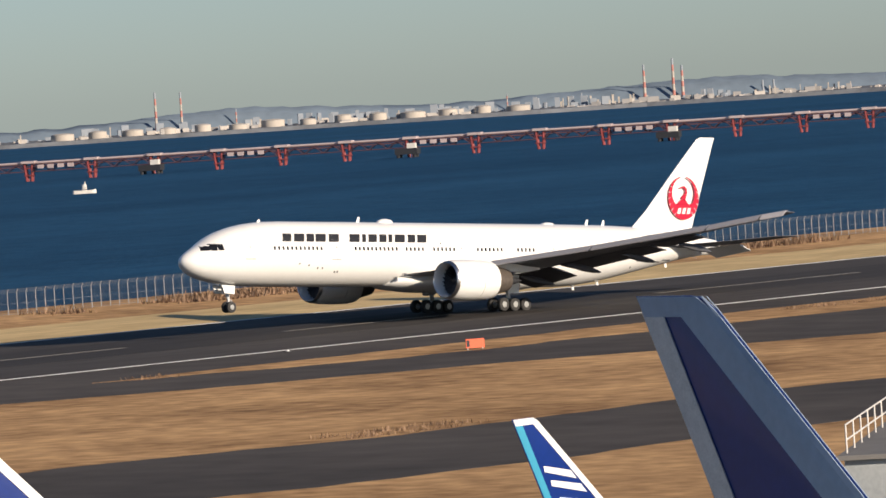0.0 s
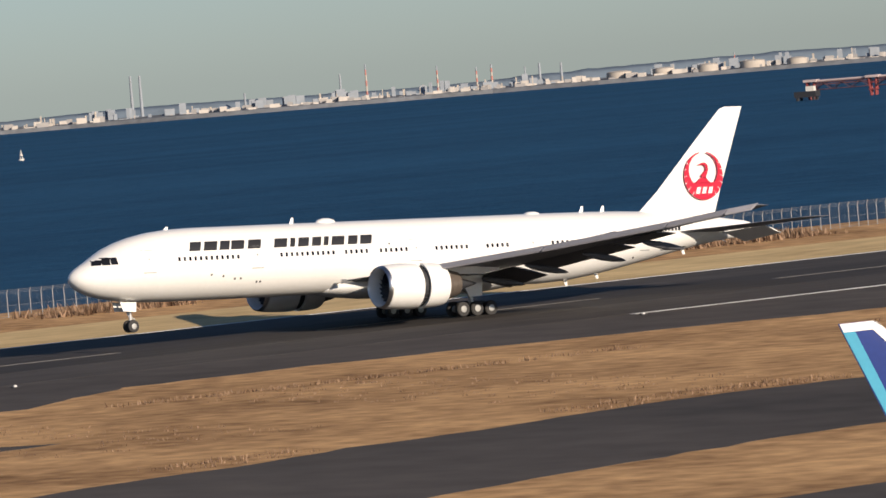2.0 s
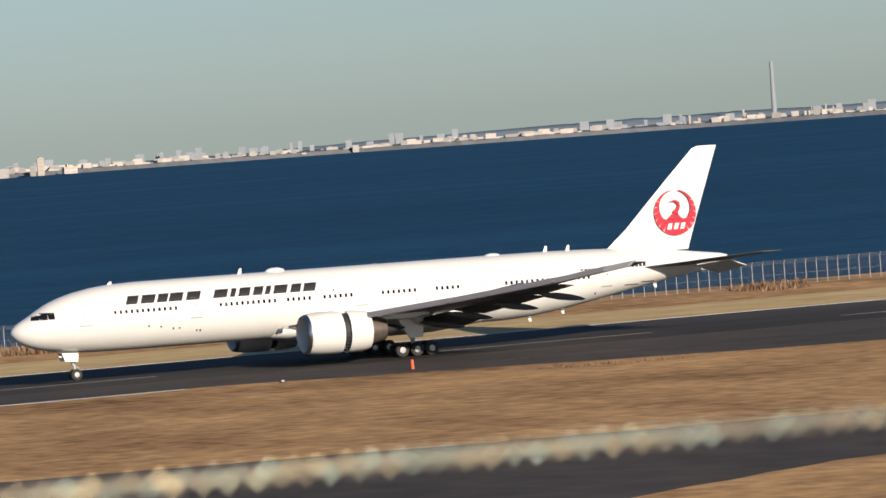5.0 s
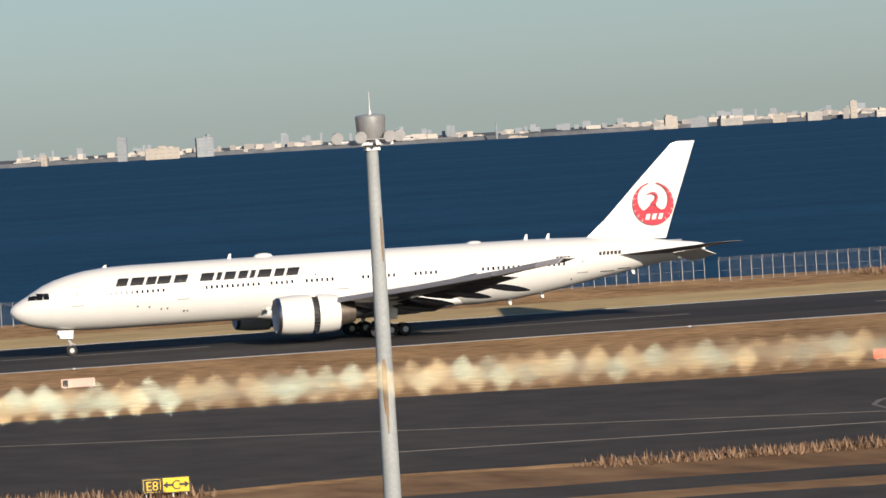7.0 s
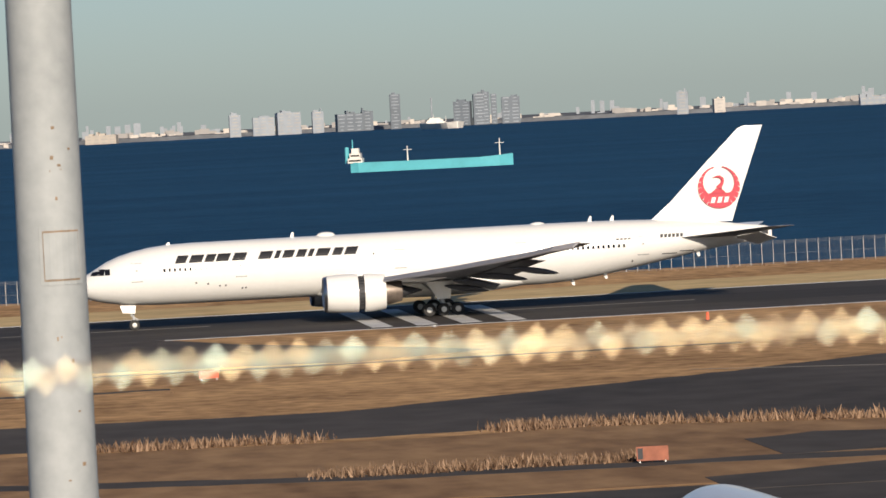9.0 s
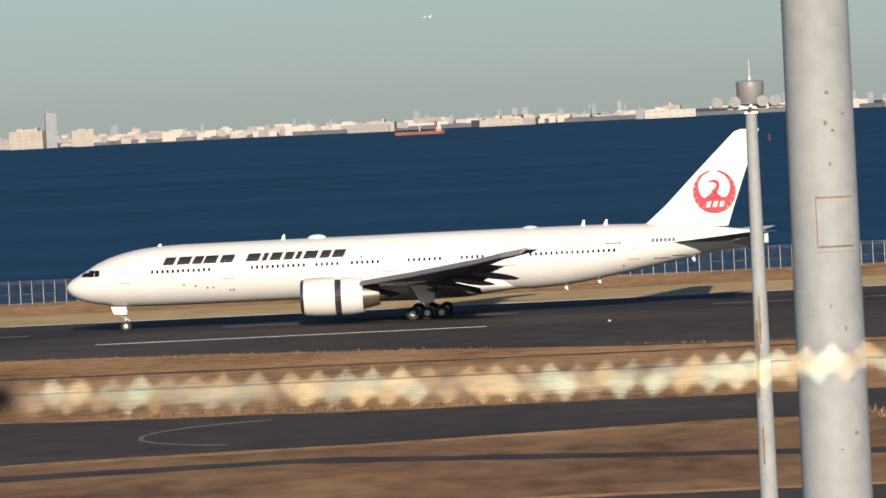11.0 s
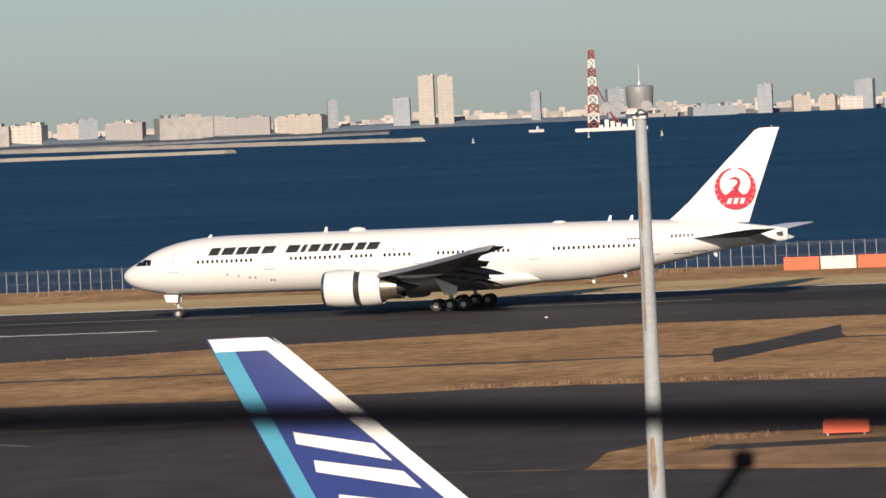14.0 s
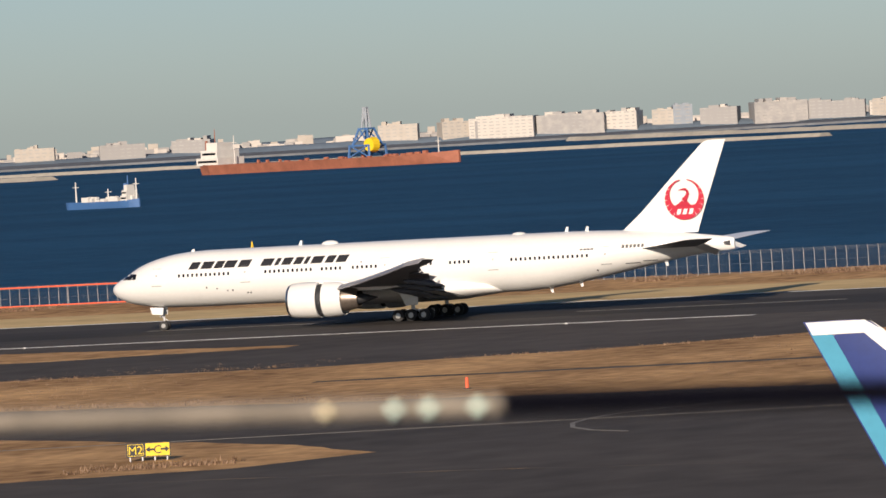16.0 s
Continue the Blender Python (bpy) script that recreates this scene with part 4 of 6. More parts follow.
def parked_airliner(tip, nose, k, label, dark=False):
    """A parked jet with its fin tip at tip, its nose pointing along nose, scaled by k. dark: livery coloured as in
    shade.
    """
    a = math.atan2(-nose[1], -nose[0])
    q = Matrix.Rotation(a, 4, "Z")
    off = q @ Vector((71.5 - AX, 0, 0)) * k
    e = new("parked_airliner")
    e.matrix_world = Matrix.Translation((tip[0] - off.x, tip[1] - off.y, 0.02)) @ q @ Matrix.Diagonal((k, k, tip[2] / 17.62, 1))
    tagged(e, label, "airplane", "parked airliners")
    body = fuselage(e)
    body.scale = (1, 0.94, 0.78)
    bm = bmesh.new()
    loft(bm, [fin_foil((le - AX, 0, z), (te - AX, 0, z), th) for le, te, z, th in ((53.6, 65.4, 5.2, 0.5), (59.4, 67.0, 8.5, 0.48), (65.65, 69.8, 14.2, 0.28), (69.05, 71.34, 17.3, 0.17), (69.45, 71.45, 17.55, 0.1), (69.8, 71.5, 17.62, 0.04))])
    fin = part("fin", bm, BLUE, e, "deep blue swept fin", smooth=True)

    def on(u, z, s, o=0.0):
        """u runs from the leading edge (0) to the trailing edge (1)."""
        f = (z - 8.5) / 9.12
        le, te, th = 59.4 + f * 10.0, 67.0 + f * 4.5, 0.48 - 0.32 * f
        y = th * 2.4 * (0.2969 * math.sqrt(u) - 0.126 * u - 0.3516 * u * u + 0.2843 * u ** 3 - 0.1 * u ** 4) + 0.02 + o
        return Vector((le + (te - le) * u - AX, s * y, z))
    for s in (-1, 1):
        # Fins turned from the sun get their edge shade painted, not white.
        edge, wide = (SHADEDWHITE, 0.21) if dark else (WHITE, 0.13)
        bm = bmesh.new()
        for i in range(8):
            z0, z1 = 8.5 + i * 1.1, 8.5 + (i + 1) * 1.1
            w0, w1 = wide * 7.6 / (7.6 - 5.5 * (z0 - 8.5) / 9.12) * 0.7, wide * 7.6 / (7.6 - 5.5 * (z1 - 8.5) / 9.12) * 0.7
            for f0, f1 in ((0.0, 0.15), (0.15, 0.45), (0.45, 1.0)):
                livery_strip(bm, [on(w0 * f0, z0, s, 0.01), on(w0 * f1, z0, s, 0.01), on(w1 * f1, z1, s, 0.01), on(w1 * f0, z1, s, 0.01)], s)
        bmesh.ops.remove_doubles(bm, verts=bm.verts, dist=0.001)
        part("leading_edge", bm, edge, fin, "pale leading edge strip")
        bm = bmesh.new()
        for u0, u1 in ((0.0, 0.03), (0.03, 0.1), (0.1, 0.25), (0.25, 0.45), (0.45, 0.7), (0.7, 0.97)):
            livery_strip(bm, [on(u0, 17.2, s, 0.012), on(u1, 17.2, s, 0.012), on(u1, 17.6, s, 0.012), on(u0, 17.6 - 0.3 * (u0 < 0.1), s, 0.012)], s)
        bmesh.ops.remove_doubles(bm, verts=bm.verts, dist=0.001)
        part("fin_cap", bm, edge, fin, "pale fin tip band")
        bm = bmesh.new()
        for i in range(6):
            z0, z1 = 8.6 + i * 1.45, 8.6 + (i + 1) * 1.45
            w0, w1 = 1 - 0.12 * 7.6 / (7.6 - 5.5 * (z0 - 8.5) / 9.12) * 0.75, 1 - 0.12 * 7.6 / (7.6 - 5.5 * (z1 - 8.5) / 9.12) * 0.75
            livery_strip(bm, [on(w0, z0, s, 0.004), on(0.985, z0, s, 0.004), on(0.985, z1, s, 0.004), on(w1, z1, s, 0.004)], s)
        # Grey replaces the light blue on dark fins, as its shaded tone.
        part("rudder_stripe", bm, STRUT if dark else CYAN, fin, "light blue rudder stripe")
        if not dark:
            # title as plain white slanted bars
            for z0 in (13.9, 13.0, 11.9, 11.0, 9.9, 9.0):
                bm = bmesh.new()
                livery_strip(bm, [on(0.76, z0 + 0.35, s, 0.006), on(0.72, z0 + 0.72, s, 0.006), on(0.2, z0 + 0.25, s, 0.006), on(0.2, z0 - 0.3, s, 0.006)], s)
                part("title_block", bm, WHITE, fin, "plain white slanted title bar")
        bm = bmesh.new()
        loft(bm, [foil((le - AX, s * b, z), (te - AX, s * b, z), th) for b, le, te, z, th in ((0.6, 60.6, 68.0, 6.35, 0.5), (10.8, 70.0, 72.7, 7.4, 0.06))])
        part("tailplane", bm, WHITE, e, smooth=True)
        bm = bmesh.new()
        loft(bm, [foil((le - AX, s * b, z), (te - AX, s * b, z), th) for b, le, te, z, th in ((2.6, 25.6, 40.6, 3.55, 1.0), (9.7, 30.2, 41.2, 4.15, 0.7), (27, 43.0, 46.5, 5.6, 0.28), (32, 47.6, 48.9, 6.2, 0.08))])
        part("wing", bm, GREYWING, e, smooth=True)
        bm = bmesh.new()
        lathe(bm, [(1.4, 1.2), (0, 1.5), (0.1, 1.7), (2, 1.8), (4.5, 1.6), (6, 1.2), (6, 0.9)], "X", (25 - AX, s * 9.7, 2.9), 24)
        part("engine", bm, WHITE, e, smooth=True)
        wheel("tyre", 0, s * 5.4, 0.66, 0.66, 0.8, e)
        bm = bmesh.new()
        tube(bm, (0, s * 5.4, 0.5), (0, s * 4.6, 3.4), 0.25)
        part("main_gear", bm, STRUT, e)
    wheel("tyre", 5.9 - AX, 0, 0.54, 0.54, 0.6, e)
    bm = bmesh.new()
    tube(bm, (5.9 - AX, 0, 0.5), (5.8 - AX, 0, 3.0), 0.16)
    part("nose_gear", bm, STRUT, e)
    return e


BRIDGE = Vector((282.2, 322.3, 9.02))
PARKED = "parked airliner with a deep blue fin and light blue rudder stripe"
parked_airliner((214.1, 267.8, 17.60), (-0.159, -0.984), 1.1, PARKED, True)
parked_airliner((272.5, 332.55, 10.30), (0.998, 0.101), 0.581, PARKED)
parked_airliner((241.9, 326.2, 12.40), (0.992, -0.112), 0.692, PARKED)
parked_airliner((209.1, 329.4, 9.60), (-0.05, -0.999), 1.05, PARKED, True)
parked_airliner((37.1, 215.0, 12.05), (-0.05, 1.00), 0.691, PARKED)
parked_airliner((-33.5, 212.4, 12.19), (0.020, 1.000), 0.692, PARKED)
parked_airliner((-46.2, 158.4, 15.95), (0.960, 0.280), 0.905, PARKED)


# ---- boarding bridge ----
e = thing("boarding_bridge", Matrix.Translation(BRIDGE) @ Matrix.Rotation(radians(37), 4, "Z"), "pale grey boarding bridge with ribbed sides and a railing", "boarding bridge")
bm = bmesh.new()
box(bm, 0, 0, -3.0, 22, 3.0, 2.9)
part("tunnel", bm, POLE, e)
for k in range(22):
    bm = bmesh.new()
    box(bm, -10.5 + k, 1.56, -2.9, 0.5, 0.1, 2.5)
    part("side_rib", bm, SHIPW, e)
bm = bmesh.new()
box(bm, 0, 0, -0.1, 22.6, 3.4, 0.16)
part("roof", bm, CONCRETE, e)
bm = bmesh.new()
for k in range(9):
    tube(bm, (-10 + k * 2.5, 1.5, 0), (-10 + k * 2.5, 1.5, 1.0), 0.035, n=6)
for z in (0.5, 1.0):
    tube(bm, (-10, 1.5, z), (10, 1.5, z), 0.03, n=6)
part("roof_railing", bm, SHIPW, e)
for x in (-4, 3):
    bm = bmesh.new()
    tube(bm, (x, 0.5, 0), (x, 0.5, 2.0), 0.06, 0.05)
    part("roof_lamp_post", bm, SHIPW, e)
bm = bmesh.new()
box(bm, 9.0, 0.2, 0.06, 3.0, 2.6, 1.6)
part("plant_box", bm, DARK, e, "dark roof plant box")
bm = bmesh.new()
for sx in (-8, 8):
    tube(bm, (sx, 0, -BRIDGE.z), (sx, 0, -2.9), 0.4)
    box(bm, sx, 0, -BRIDGE.z, 2.6, 2.6, 0.5)
part("support", bm, STRUT, e)

e = thing("boarding_bridge", pose(-36, 238, 0), "white boarding bridge with a pleated canopy hood", "boarding bridge")
bm = bmesh.new()
loft(bm, [[(-2.9, y, 3.2), (-1.2, y, 6.45), (0.1, y, 6.4), (0.1, y, 3.2)] for y in (-2, 10)])
part("cabin", bm, SHIPW, e, "white cabin with a sloping end")
for k in range(9):
    bm = bmesh.new()
    r = 3.05 + 0.12 * math.sin(k * 2.1)
    pts = [(0.2 + k * 0.3 + 0.9 * math.sin(a) ** 3, -1.8, 3.4 + r * math.sin(a)) for a in (0.0, 0.5, 0.9, 1.2, 1.57)]
    for p, q in zip(pts, pts[1:]):
        tube(bm, p, q, 0.16, 0.15, 6)
    tube(bm, pts[-1], (pts[-1][0] + 0.05, 3.0, pts[-1][2] + 0.1), 0.15, 0.15, 6)
    part("canopy_pleat", bm, SHIPW, e)
bm = bmesh.new()
tube(bm, (-1.2, 4, 0), (-1.2, 4, 3.3), 0.4, n=12)
tube(bm, (1.8, 3, 0), (1.8, 3, 3.3), 0.3, n=12)
box(bm, 0.3, 4, 3.0, 4.6, 10, 0.4)
part("support", bm, STRUT, e)

# ---- light masts on the apron ----
def light_mast(x, y, top, side, k=1.0):
    e = thing("light_mast", pose(x, y, 0) @ Matrix.Diagonal((k, k, k, 1)), "weathered grey steel mast with floodlights and a drum", "light mast", "apron light masts")
    bm = bmesh.new()
    lathe(bm, [(0, 0.16 + top * 0.0065), (top * 0.3, 0.15 + top * 0.0055), (top * 0.65, 0.15 + top * 0.0028), (top - 1.0, 0.15), (top, 0.145)], "Z", (0, 0, 0), 20)
    part("pole", bm, POLE, e, smooth=True)
    rr = random.Random(int(x * 10))
    for k in range(4):
        bm = bmesh.new()
        z0, h, w, t0 = rr.uniform(top - 9, top - 1.5), rr.uniform(0.5, 1.6), rr.uniform(0.3, 0.9), rr.uniform(-2.4, -0.9)
        r = 0.152 + (top - z0) * 0.0080 + 0.006
        rows = []
        for j in range(6):
            z = z0 - h * j / 5
            ww = w * (0.25 + 0.75 * math.sin(math.pi * (j + 0.6) / 6.2)) * rr.uniform(0.7, 1.1)
            rows.append([(((r + o) * math.cos(t0 + ww * (i / 4 - 0.5))), ((r + o) * math.sin(t0 + ww * (i / 4 - 0.5))), z) for o in (0, -0.03) for i in ((0, 1, 2, 3, 4) if o == 0 else (4, 3, 2, 1, 0))])
        loft(bm, rows)
        part("rust_patch", bm, RUST, e, "brown rust stain")
    bm = bmesh.new()
    tube(bm, (-0.95 * side - 0.1, 0, top + 0.03), (0.95, 0, top + 0.03), 0.045, n=8)
    tube(bm, (0, -0.6, top + 0.03), (0, 0.6, top + 0.03), 0.045, n=8)
    box(bm, 0, 0, top - 0.05, 0.9, 0.7, 0.06)
    box(bm, 0, 0, top - 0.18, 0.34, 0.34, 0.16)
    part("platform", bm, STRUT, e, "pale steel lamp platform")
    bm = bmesh.new()
    lathe(bm, [(top + 0.10, 0.30), (top + 0.14, 0.33), (top + 0.62, 0.36), (top + 0.66, 0.33), (top + 0.68, 0.1)], "Z", (0, 0, 0), 24)
    part("drum", bm, DRUM, e, "brushed steel drum", smooth=True)
    bm = bmesh.new()
    tube(bm, (0, 0, top + 0.66), (0, 0, top + 0.78), 0.06, 0.03)
    tube(bm, (0, 0, top + 0.78), (0, 0, top + 1.2), 0.014, 0.008, 6)
    part("lightning_rod", bm, STRUT, e)
    for dx, dy in ((-0.85, 0), (0.62, -0.15), (0.3, -0.5), (-0.4, -0.5)):
        bm = bmesh.new()
        tube(bm, (dx, dy - 0.14, top + 0.14), (dx, dy + 0.08, top + 0.22), 0.15, 0.07, 12)
        box(bm, dx, dy + 0.06, top + 0.02, 0.05, 0.16, 0.18)
        part("floodlight", bm, STRUT, e, "grey floodlight head")


light_mast(75.2, 296.0, 10.42, 1, 2.0)
light_mast(1.2, 150.0, 21.82, 1)
light_mast(-31.0, 146.7, 21.86, -1)

# ---- thick pole close to the deck ----
e = thing("steel_column", pose(0.98, 50, 0), "thick pale grey steel column with a bolted hatch", "column")
bm = bmesh.new()
lathe(bm, [(0, 0.36), (10, 0.33), (27, 0.27)], "Z", (0, 0, 0), 40)
part("shaft", bm, POLE, e, smooth=True)


def curved_panel(bm, r, t0, t1, z0, z1, out, n=6):
    lo = [[((r + o) * math.cos(t0 + (t1 - t0) * i / n), (r + o) * math.sin(t0 + (t1 - t0) * i / n), z) for i in range(n + 1)] for o, z in ((out, z0), (out, z1))]
    inn = [[((r - 0.03) * math.cos(t0 + (t1 - t0) * i / n), (r - 0.03) * math.sin(t0 + (t1 - t0) * i / n), z) for i in range(n + 1)] for z in (z0, z1)]
    loft(bm, [lo[0] + inn[0][::-1], lo[1] + inn[1][::-1]])


bm = bmesh.new()
curved_panel(bm, 0.291, -1.93, -0.62, 21.0, 21.50, 0.008)
frame_part = part("hatch_frame", bm, POLE, e, "raised hatch frame")
bm = bmesh.new()
curved_panel(bm, 0.291, -1.80, -0.74, 21.05, 21.45, 0.018)
part("hatch", bm, POLE, frame_part, "bolted hatch cover")
bm = bmesh.new()
for t0, t1, z0, z1 in ((-1.83, -0.71, 21.035, 21.05), (-1.83, -0.71, 21.45, 21.465), (-1.83, -1.80, 21.05, 21.45), (-0.74, -0.71, 21.05, 21.45)):
    curved_panel(bm, 0.291, t0, t1, z0, z1, 0.012)
part("gasket", bm, RUST, frame_part, "dark worn hatch gasket")
rr = random.Random(8)
for k in range(13):
    t0, z0 = rr.uniform(-1.6, -0.9), rr.choice((rr.uniform(19.2, 20.6), rr.uniform(21.7, 22.4)))
    bm = bmesh.new()
    curved_panel(bm, 0.36 - z0 * 0.0033, t0, t0 + rr.uniform(0.03, 0.12), z0, z0 + rr.uniform(0.008, 0.035), 0.006, 2)
    part("rust_mark", bm, RUST, e)

# ---- viewing deck under the camera ----
bm = bmesh.new()
box(bm, 0, -21, 0, 160, 45.6, 20.75)
tagged(part("terminal_building", bm, CONCRETE), "pale concrete terminal with a flat viewing deck", "building", kind="structure")
RAILING = e = thing("deck_railing", pose(0, 3.0 - 1.2, 20.75), "slack steel cable strung between two tall slender posts", "railing")
for x in (-6.0, 6.0):
    bm = bmesh.new()
    tube(bm, (x, 1.2, -20.75), (x, 1.2, 1.62), 0.06, 0.03, 10)
    box(bm, x, 1.2, -20.75, 0.5, 0.5, 0.06)
    part("post", bm, POSTM, e)
LINE = [(6.0, 1.576), (0.7, 1.576), (0.3, 1.576), (0.12, 1.575), (-0.04, 1.5695), (-0.44, 1.575), (-0.85, 1.588), (-1.3, 1.591), (-6.0, 1.6)]


def sag(x):
    for (x0, z0), (x1, z1) in zip(LINE, LINE[1:]):
        if x >= x1:
            return z0 + (z1 - z0) * (x - x0) / (x1 - x0)
    return LINE[-1][1]


for k in range(2):
    bm = bmesh.new()
    rings = []
    for i in range(561):
        x = -0.36 + 2.56 * i / 560
        t = x * 260 + k * 3.1416
        c = Vector((x, 1.2 + 0.003 * math.cos(t), sag(x) + 0.003 * math.sin(t)))
        rings.append([c + Vector((0, 0.0016 * math.cos(j * 1.0472), 0.0016 * math.sin(j * 1.0472))) for j in range(6)])
    loft(bm, rings)
    part("cable_strand", bm, STRAND, e, "bright twisted steel strand", smooth=True)
rr = random.Random(5)
bm = bmesh.new()
xs = []
x = -0.35
while x < 2.18:
    xs.append(x)
    x += rr.choice((0.0068, 0.007, 0.007, 0.0072, 0.0105))
for k, x in enumerate(xs + [-1.145, -1.105, -1.085, -1.057]):
    # an added flat facet for a glint of the strand, its face turned up a little
    z, w = sag(x) + (0.0028 if k % 2 else -0.0028) * (x > -1), rr.uniform(0.0010, 0.0017) if x > -1 else 0.0031
    loft(bm, [[(x + w * c, y + 0.16 * w * d, z + w * d) for c, d in ((-1, 0), (0, -1), (1, 0), (0, 1))] for y in (1.1965 if x > -1 else 1.189, 1.2)])
tagged(part("cable_bead", bm, GLINT, e, "tiny facets added as glints along the cable"), kind="stuff")
# Stretch of cable in shade, drawn as a thicker near-black tube.
bm = bmesh.new()
loft(bm, [[(x, 1.2 + 0.0070 * math.cos(j * 0.5236), sag(x) + 0.0070 * math.sin(j * 0.5236)) for j in range(12)] for x in (-1.045, -0.98, -0.95, -0.85, -0.65, -0.5, -0.44, -0.36)])
part("shaded_cable", bm, DARKWIRE, e, "stretch of cable with its shade put in as black", smooth=True)
bm = bmesh.new()
loft(bm, [[(x, 1.2 + 0.0052 * math.cos(j * 0.7854), sag(x) + 0.0052 * math.sin(j * 0.7854)) for j in range(8)] for x in (-6.0, -2.0, -1.3, -1.1, -1.0)])
part("bare_cable", bm, STRAND, e, "dull grey bare cable", smooth=True)
bm = bmesh.new()
tube(bm, (2.2, 1.2, sag(2.2)), (6.0, 1.2, sag(6.0)), 0.006, n=8)
part("cable", bm, CABLE, e, smooth=True)

e = thing("thin_rod", pose(-1.5, 1.72, 20.75), "thin dark rod with a knob leaning from the deck edge", "rod")
bm = bmesh.new()
tube(bm, (0, 0, 0), (0.325, 4.28, 1.36), 0.008, 0.005, 8)
part("shaft", bm, DARKWIRE, e, smooth=True)
bm = bmesh.new()
lathe(bm, [(-0.012, 0.002), (-0.008, 0.011), (0.006, 0.013), (0.012, 0.003)], "Z", (0.325, 4.28, 1.36), 10)
part("knob", bm, DARKWIRE, e, smooth=True)

# ---- signs and boxes on the airfield ----
def words(txt, x, z, size, material, parent):
    cu = bpy.data.curves.new("lettering", "FONT")
    cu.body, cu.size, cu.align_x, cu.extrude = txt, size, "CENTER", 0.01
    tmp = bpy.data.objects.new("lettering", cu)
    scene.collection.objects.link(tmp)
    dg = bpy.context.evaluated_depsgraph_get()
    me = bpy.data.meshes.new_from_object(tmp.evaluated_get(dg))
    bpy.data.objects.remove(tmp)
    ob = new("lettering", me)
    me.materials.clear()
    me.materials.append(material)
    ob.parent = parent
    ob.matrix_local = pose(x, -0.14, z, 90, 0, 0)


def arrow(bm, x, z, s):
    plate(bm, [(x - 0.3 * s, -0.13, z), (x - 0.02 * s, -0.13, z + 0.2), (x - 0.02 * s, -0.13, z + 0.07), (x + 0.3 * s, -0.13, z + 0.07), (x + 0.3 * s, -0.13, z - 0.07), (x - 0.02 * s, -0.13, z - 0.07), (x - 0.02 * s, -0.13, z - 0.2)], (0, -1, 0), 0.02)


def taxi_sign(x, y, turn, code, extra, w, black=True):
    e = thing("taxiway_sign", pose(x, y, 0, 0, 0, turn), "black and yellow lit taxiway sign on low legs", "sign", "taxiway signs")
    bm = bmesh.new()
    box(bm, 0, 0, 0.28, w, 0.2, 0.95)
    part("housing", bm, DARK, e)
    bm = bmesh.new()
    for dx in (-0.42, -0.14, 0.14, 0.42):
        box(bm, dx * w, 0, 0, 0.08, 0.12, 0.3)
    part("legs", bm, STRUT, e)
    bm = bmesh.new()
    box(bm, w * 0.21, -0.11, 0.33, w * 0.54, 0.02, 0.85)
    part("yellow_face", bm, SIGNY, e, "yellow direction face")
    bm = bmesh.new()
    for zz in (0.36, 1.12):
        box(bm, -w * 0.29, -0.11, zz, w * 0.36, 0.02, 0.03)
    for xx in (-w * 0.465, -w * 0.115):
        box(bm, xx, -0.11, 0.36, 0.03, 0.02, 0.79)
    part("yellow_border", bm, SIGNY, e)
    words(code, -w * 0.29, 0.48, 0.78, SIGNY, e)
    words(extra, w * 0.21, 0.48, 0.78, INK, e)
    for dx, way in ((0.04, 1), (0.38, -1)):
        bm = bmesh.new()
        arrow(bm, w * dx, 0.76, way)
        part("arrow", bm, INK, e)


taxi_sign(79.2, 370.8, -8, "E8", "C", 2.9)
taxi_sign(-153.6, 367.3, 20, "M2", "C", 3.0)
taxi_sign(-49.5, 352.4, 8, "E", "W2", 1.6)


def panel_sign(x, y, w, h, material, label, turn=0, mark=True):
    e = thing("marker_board", pose(x, y, 0, 0, 0, turn), label, "sign")
    bm = bmesh.new()
    box(bm, 0, 0, 0.15, w, 0.15, h)
    part("board", bm, material, e)
    bm = bmesh.new()
    for dx in (-0.4, 0.4):
        box(bm, dx * w, 0, 0, 0.08, 0.1, 0.2)
    part("legs", bm, STRUT, e)
    if mark:
        bm = bmesh.new()
        box(bm, -w * 0.38, -0.085, 0.25, w * 0.16, 0.02, h - 0.2)
        part("dark_panel", bm, DARK, e)


panel_sign(-64.8, 364.9, 2.9, 0.9, SIGNR, "faded orange red board on the grass", 8, False)
panel_sign(160.3, 476.2, 2.9, 0.8, SIGNR, "low orange red board on the grass", -15, False)
panel_sign(103.0, 526.5, 2.9, 0.75, PINK, "faded pink board with a dark end", -8)
panel_sign(23.8, 482.6, 1.6, 0.6, SIGNR, "small orange red board on the grass", 0, False)
panel_sign(469.1, 541.4, 1.6, 0.75, SIGNR, "low dark and orange box beside the runway", -30)
panel_sign(43.0, 345.4, 1.9, 0.85, RUSTY, "dark board with an orange end on the grass", -5)
panel_sign(-219.0, 446.0, 1.3, 0.55, SIGNR, "small red board on the grass", 18, False)


def cone_post(x, y, h, material, label):
    e = thing("marker_post", pose(x, y, 0), label, "marker", "airfield marker posts")
    bm = bmesh.new()
    tube(bm, (0, 0, 0), (0, 0, h), 0.17, 0.13, 10)
    part("post", bm, material, e)
    bm = bmesh.new()
    box(bm, 0, 0, 0, 0.5, 0.5, 0.08)
    part("base", bm, RUBBER, e)


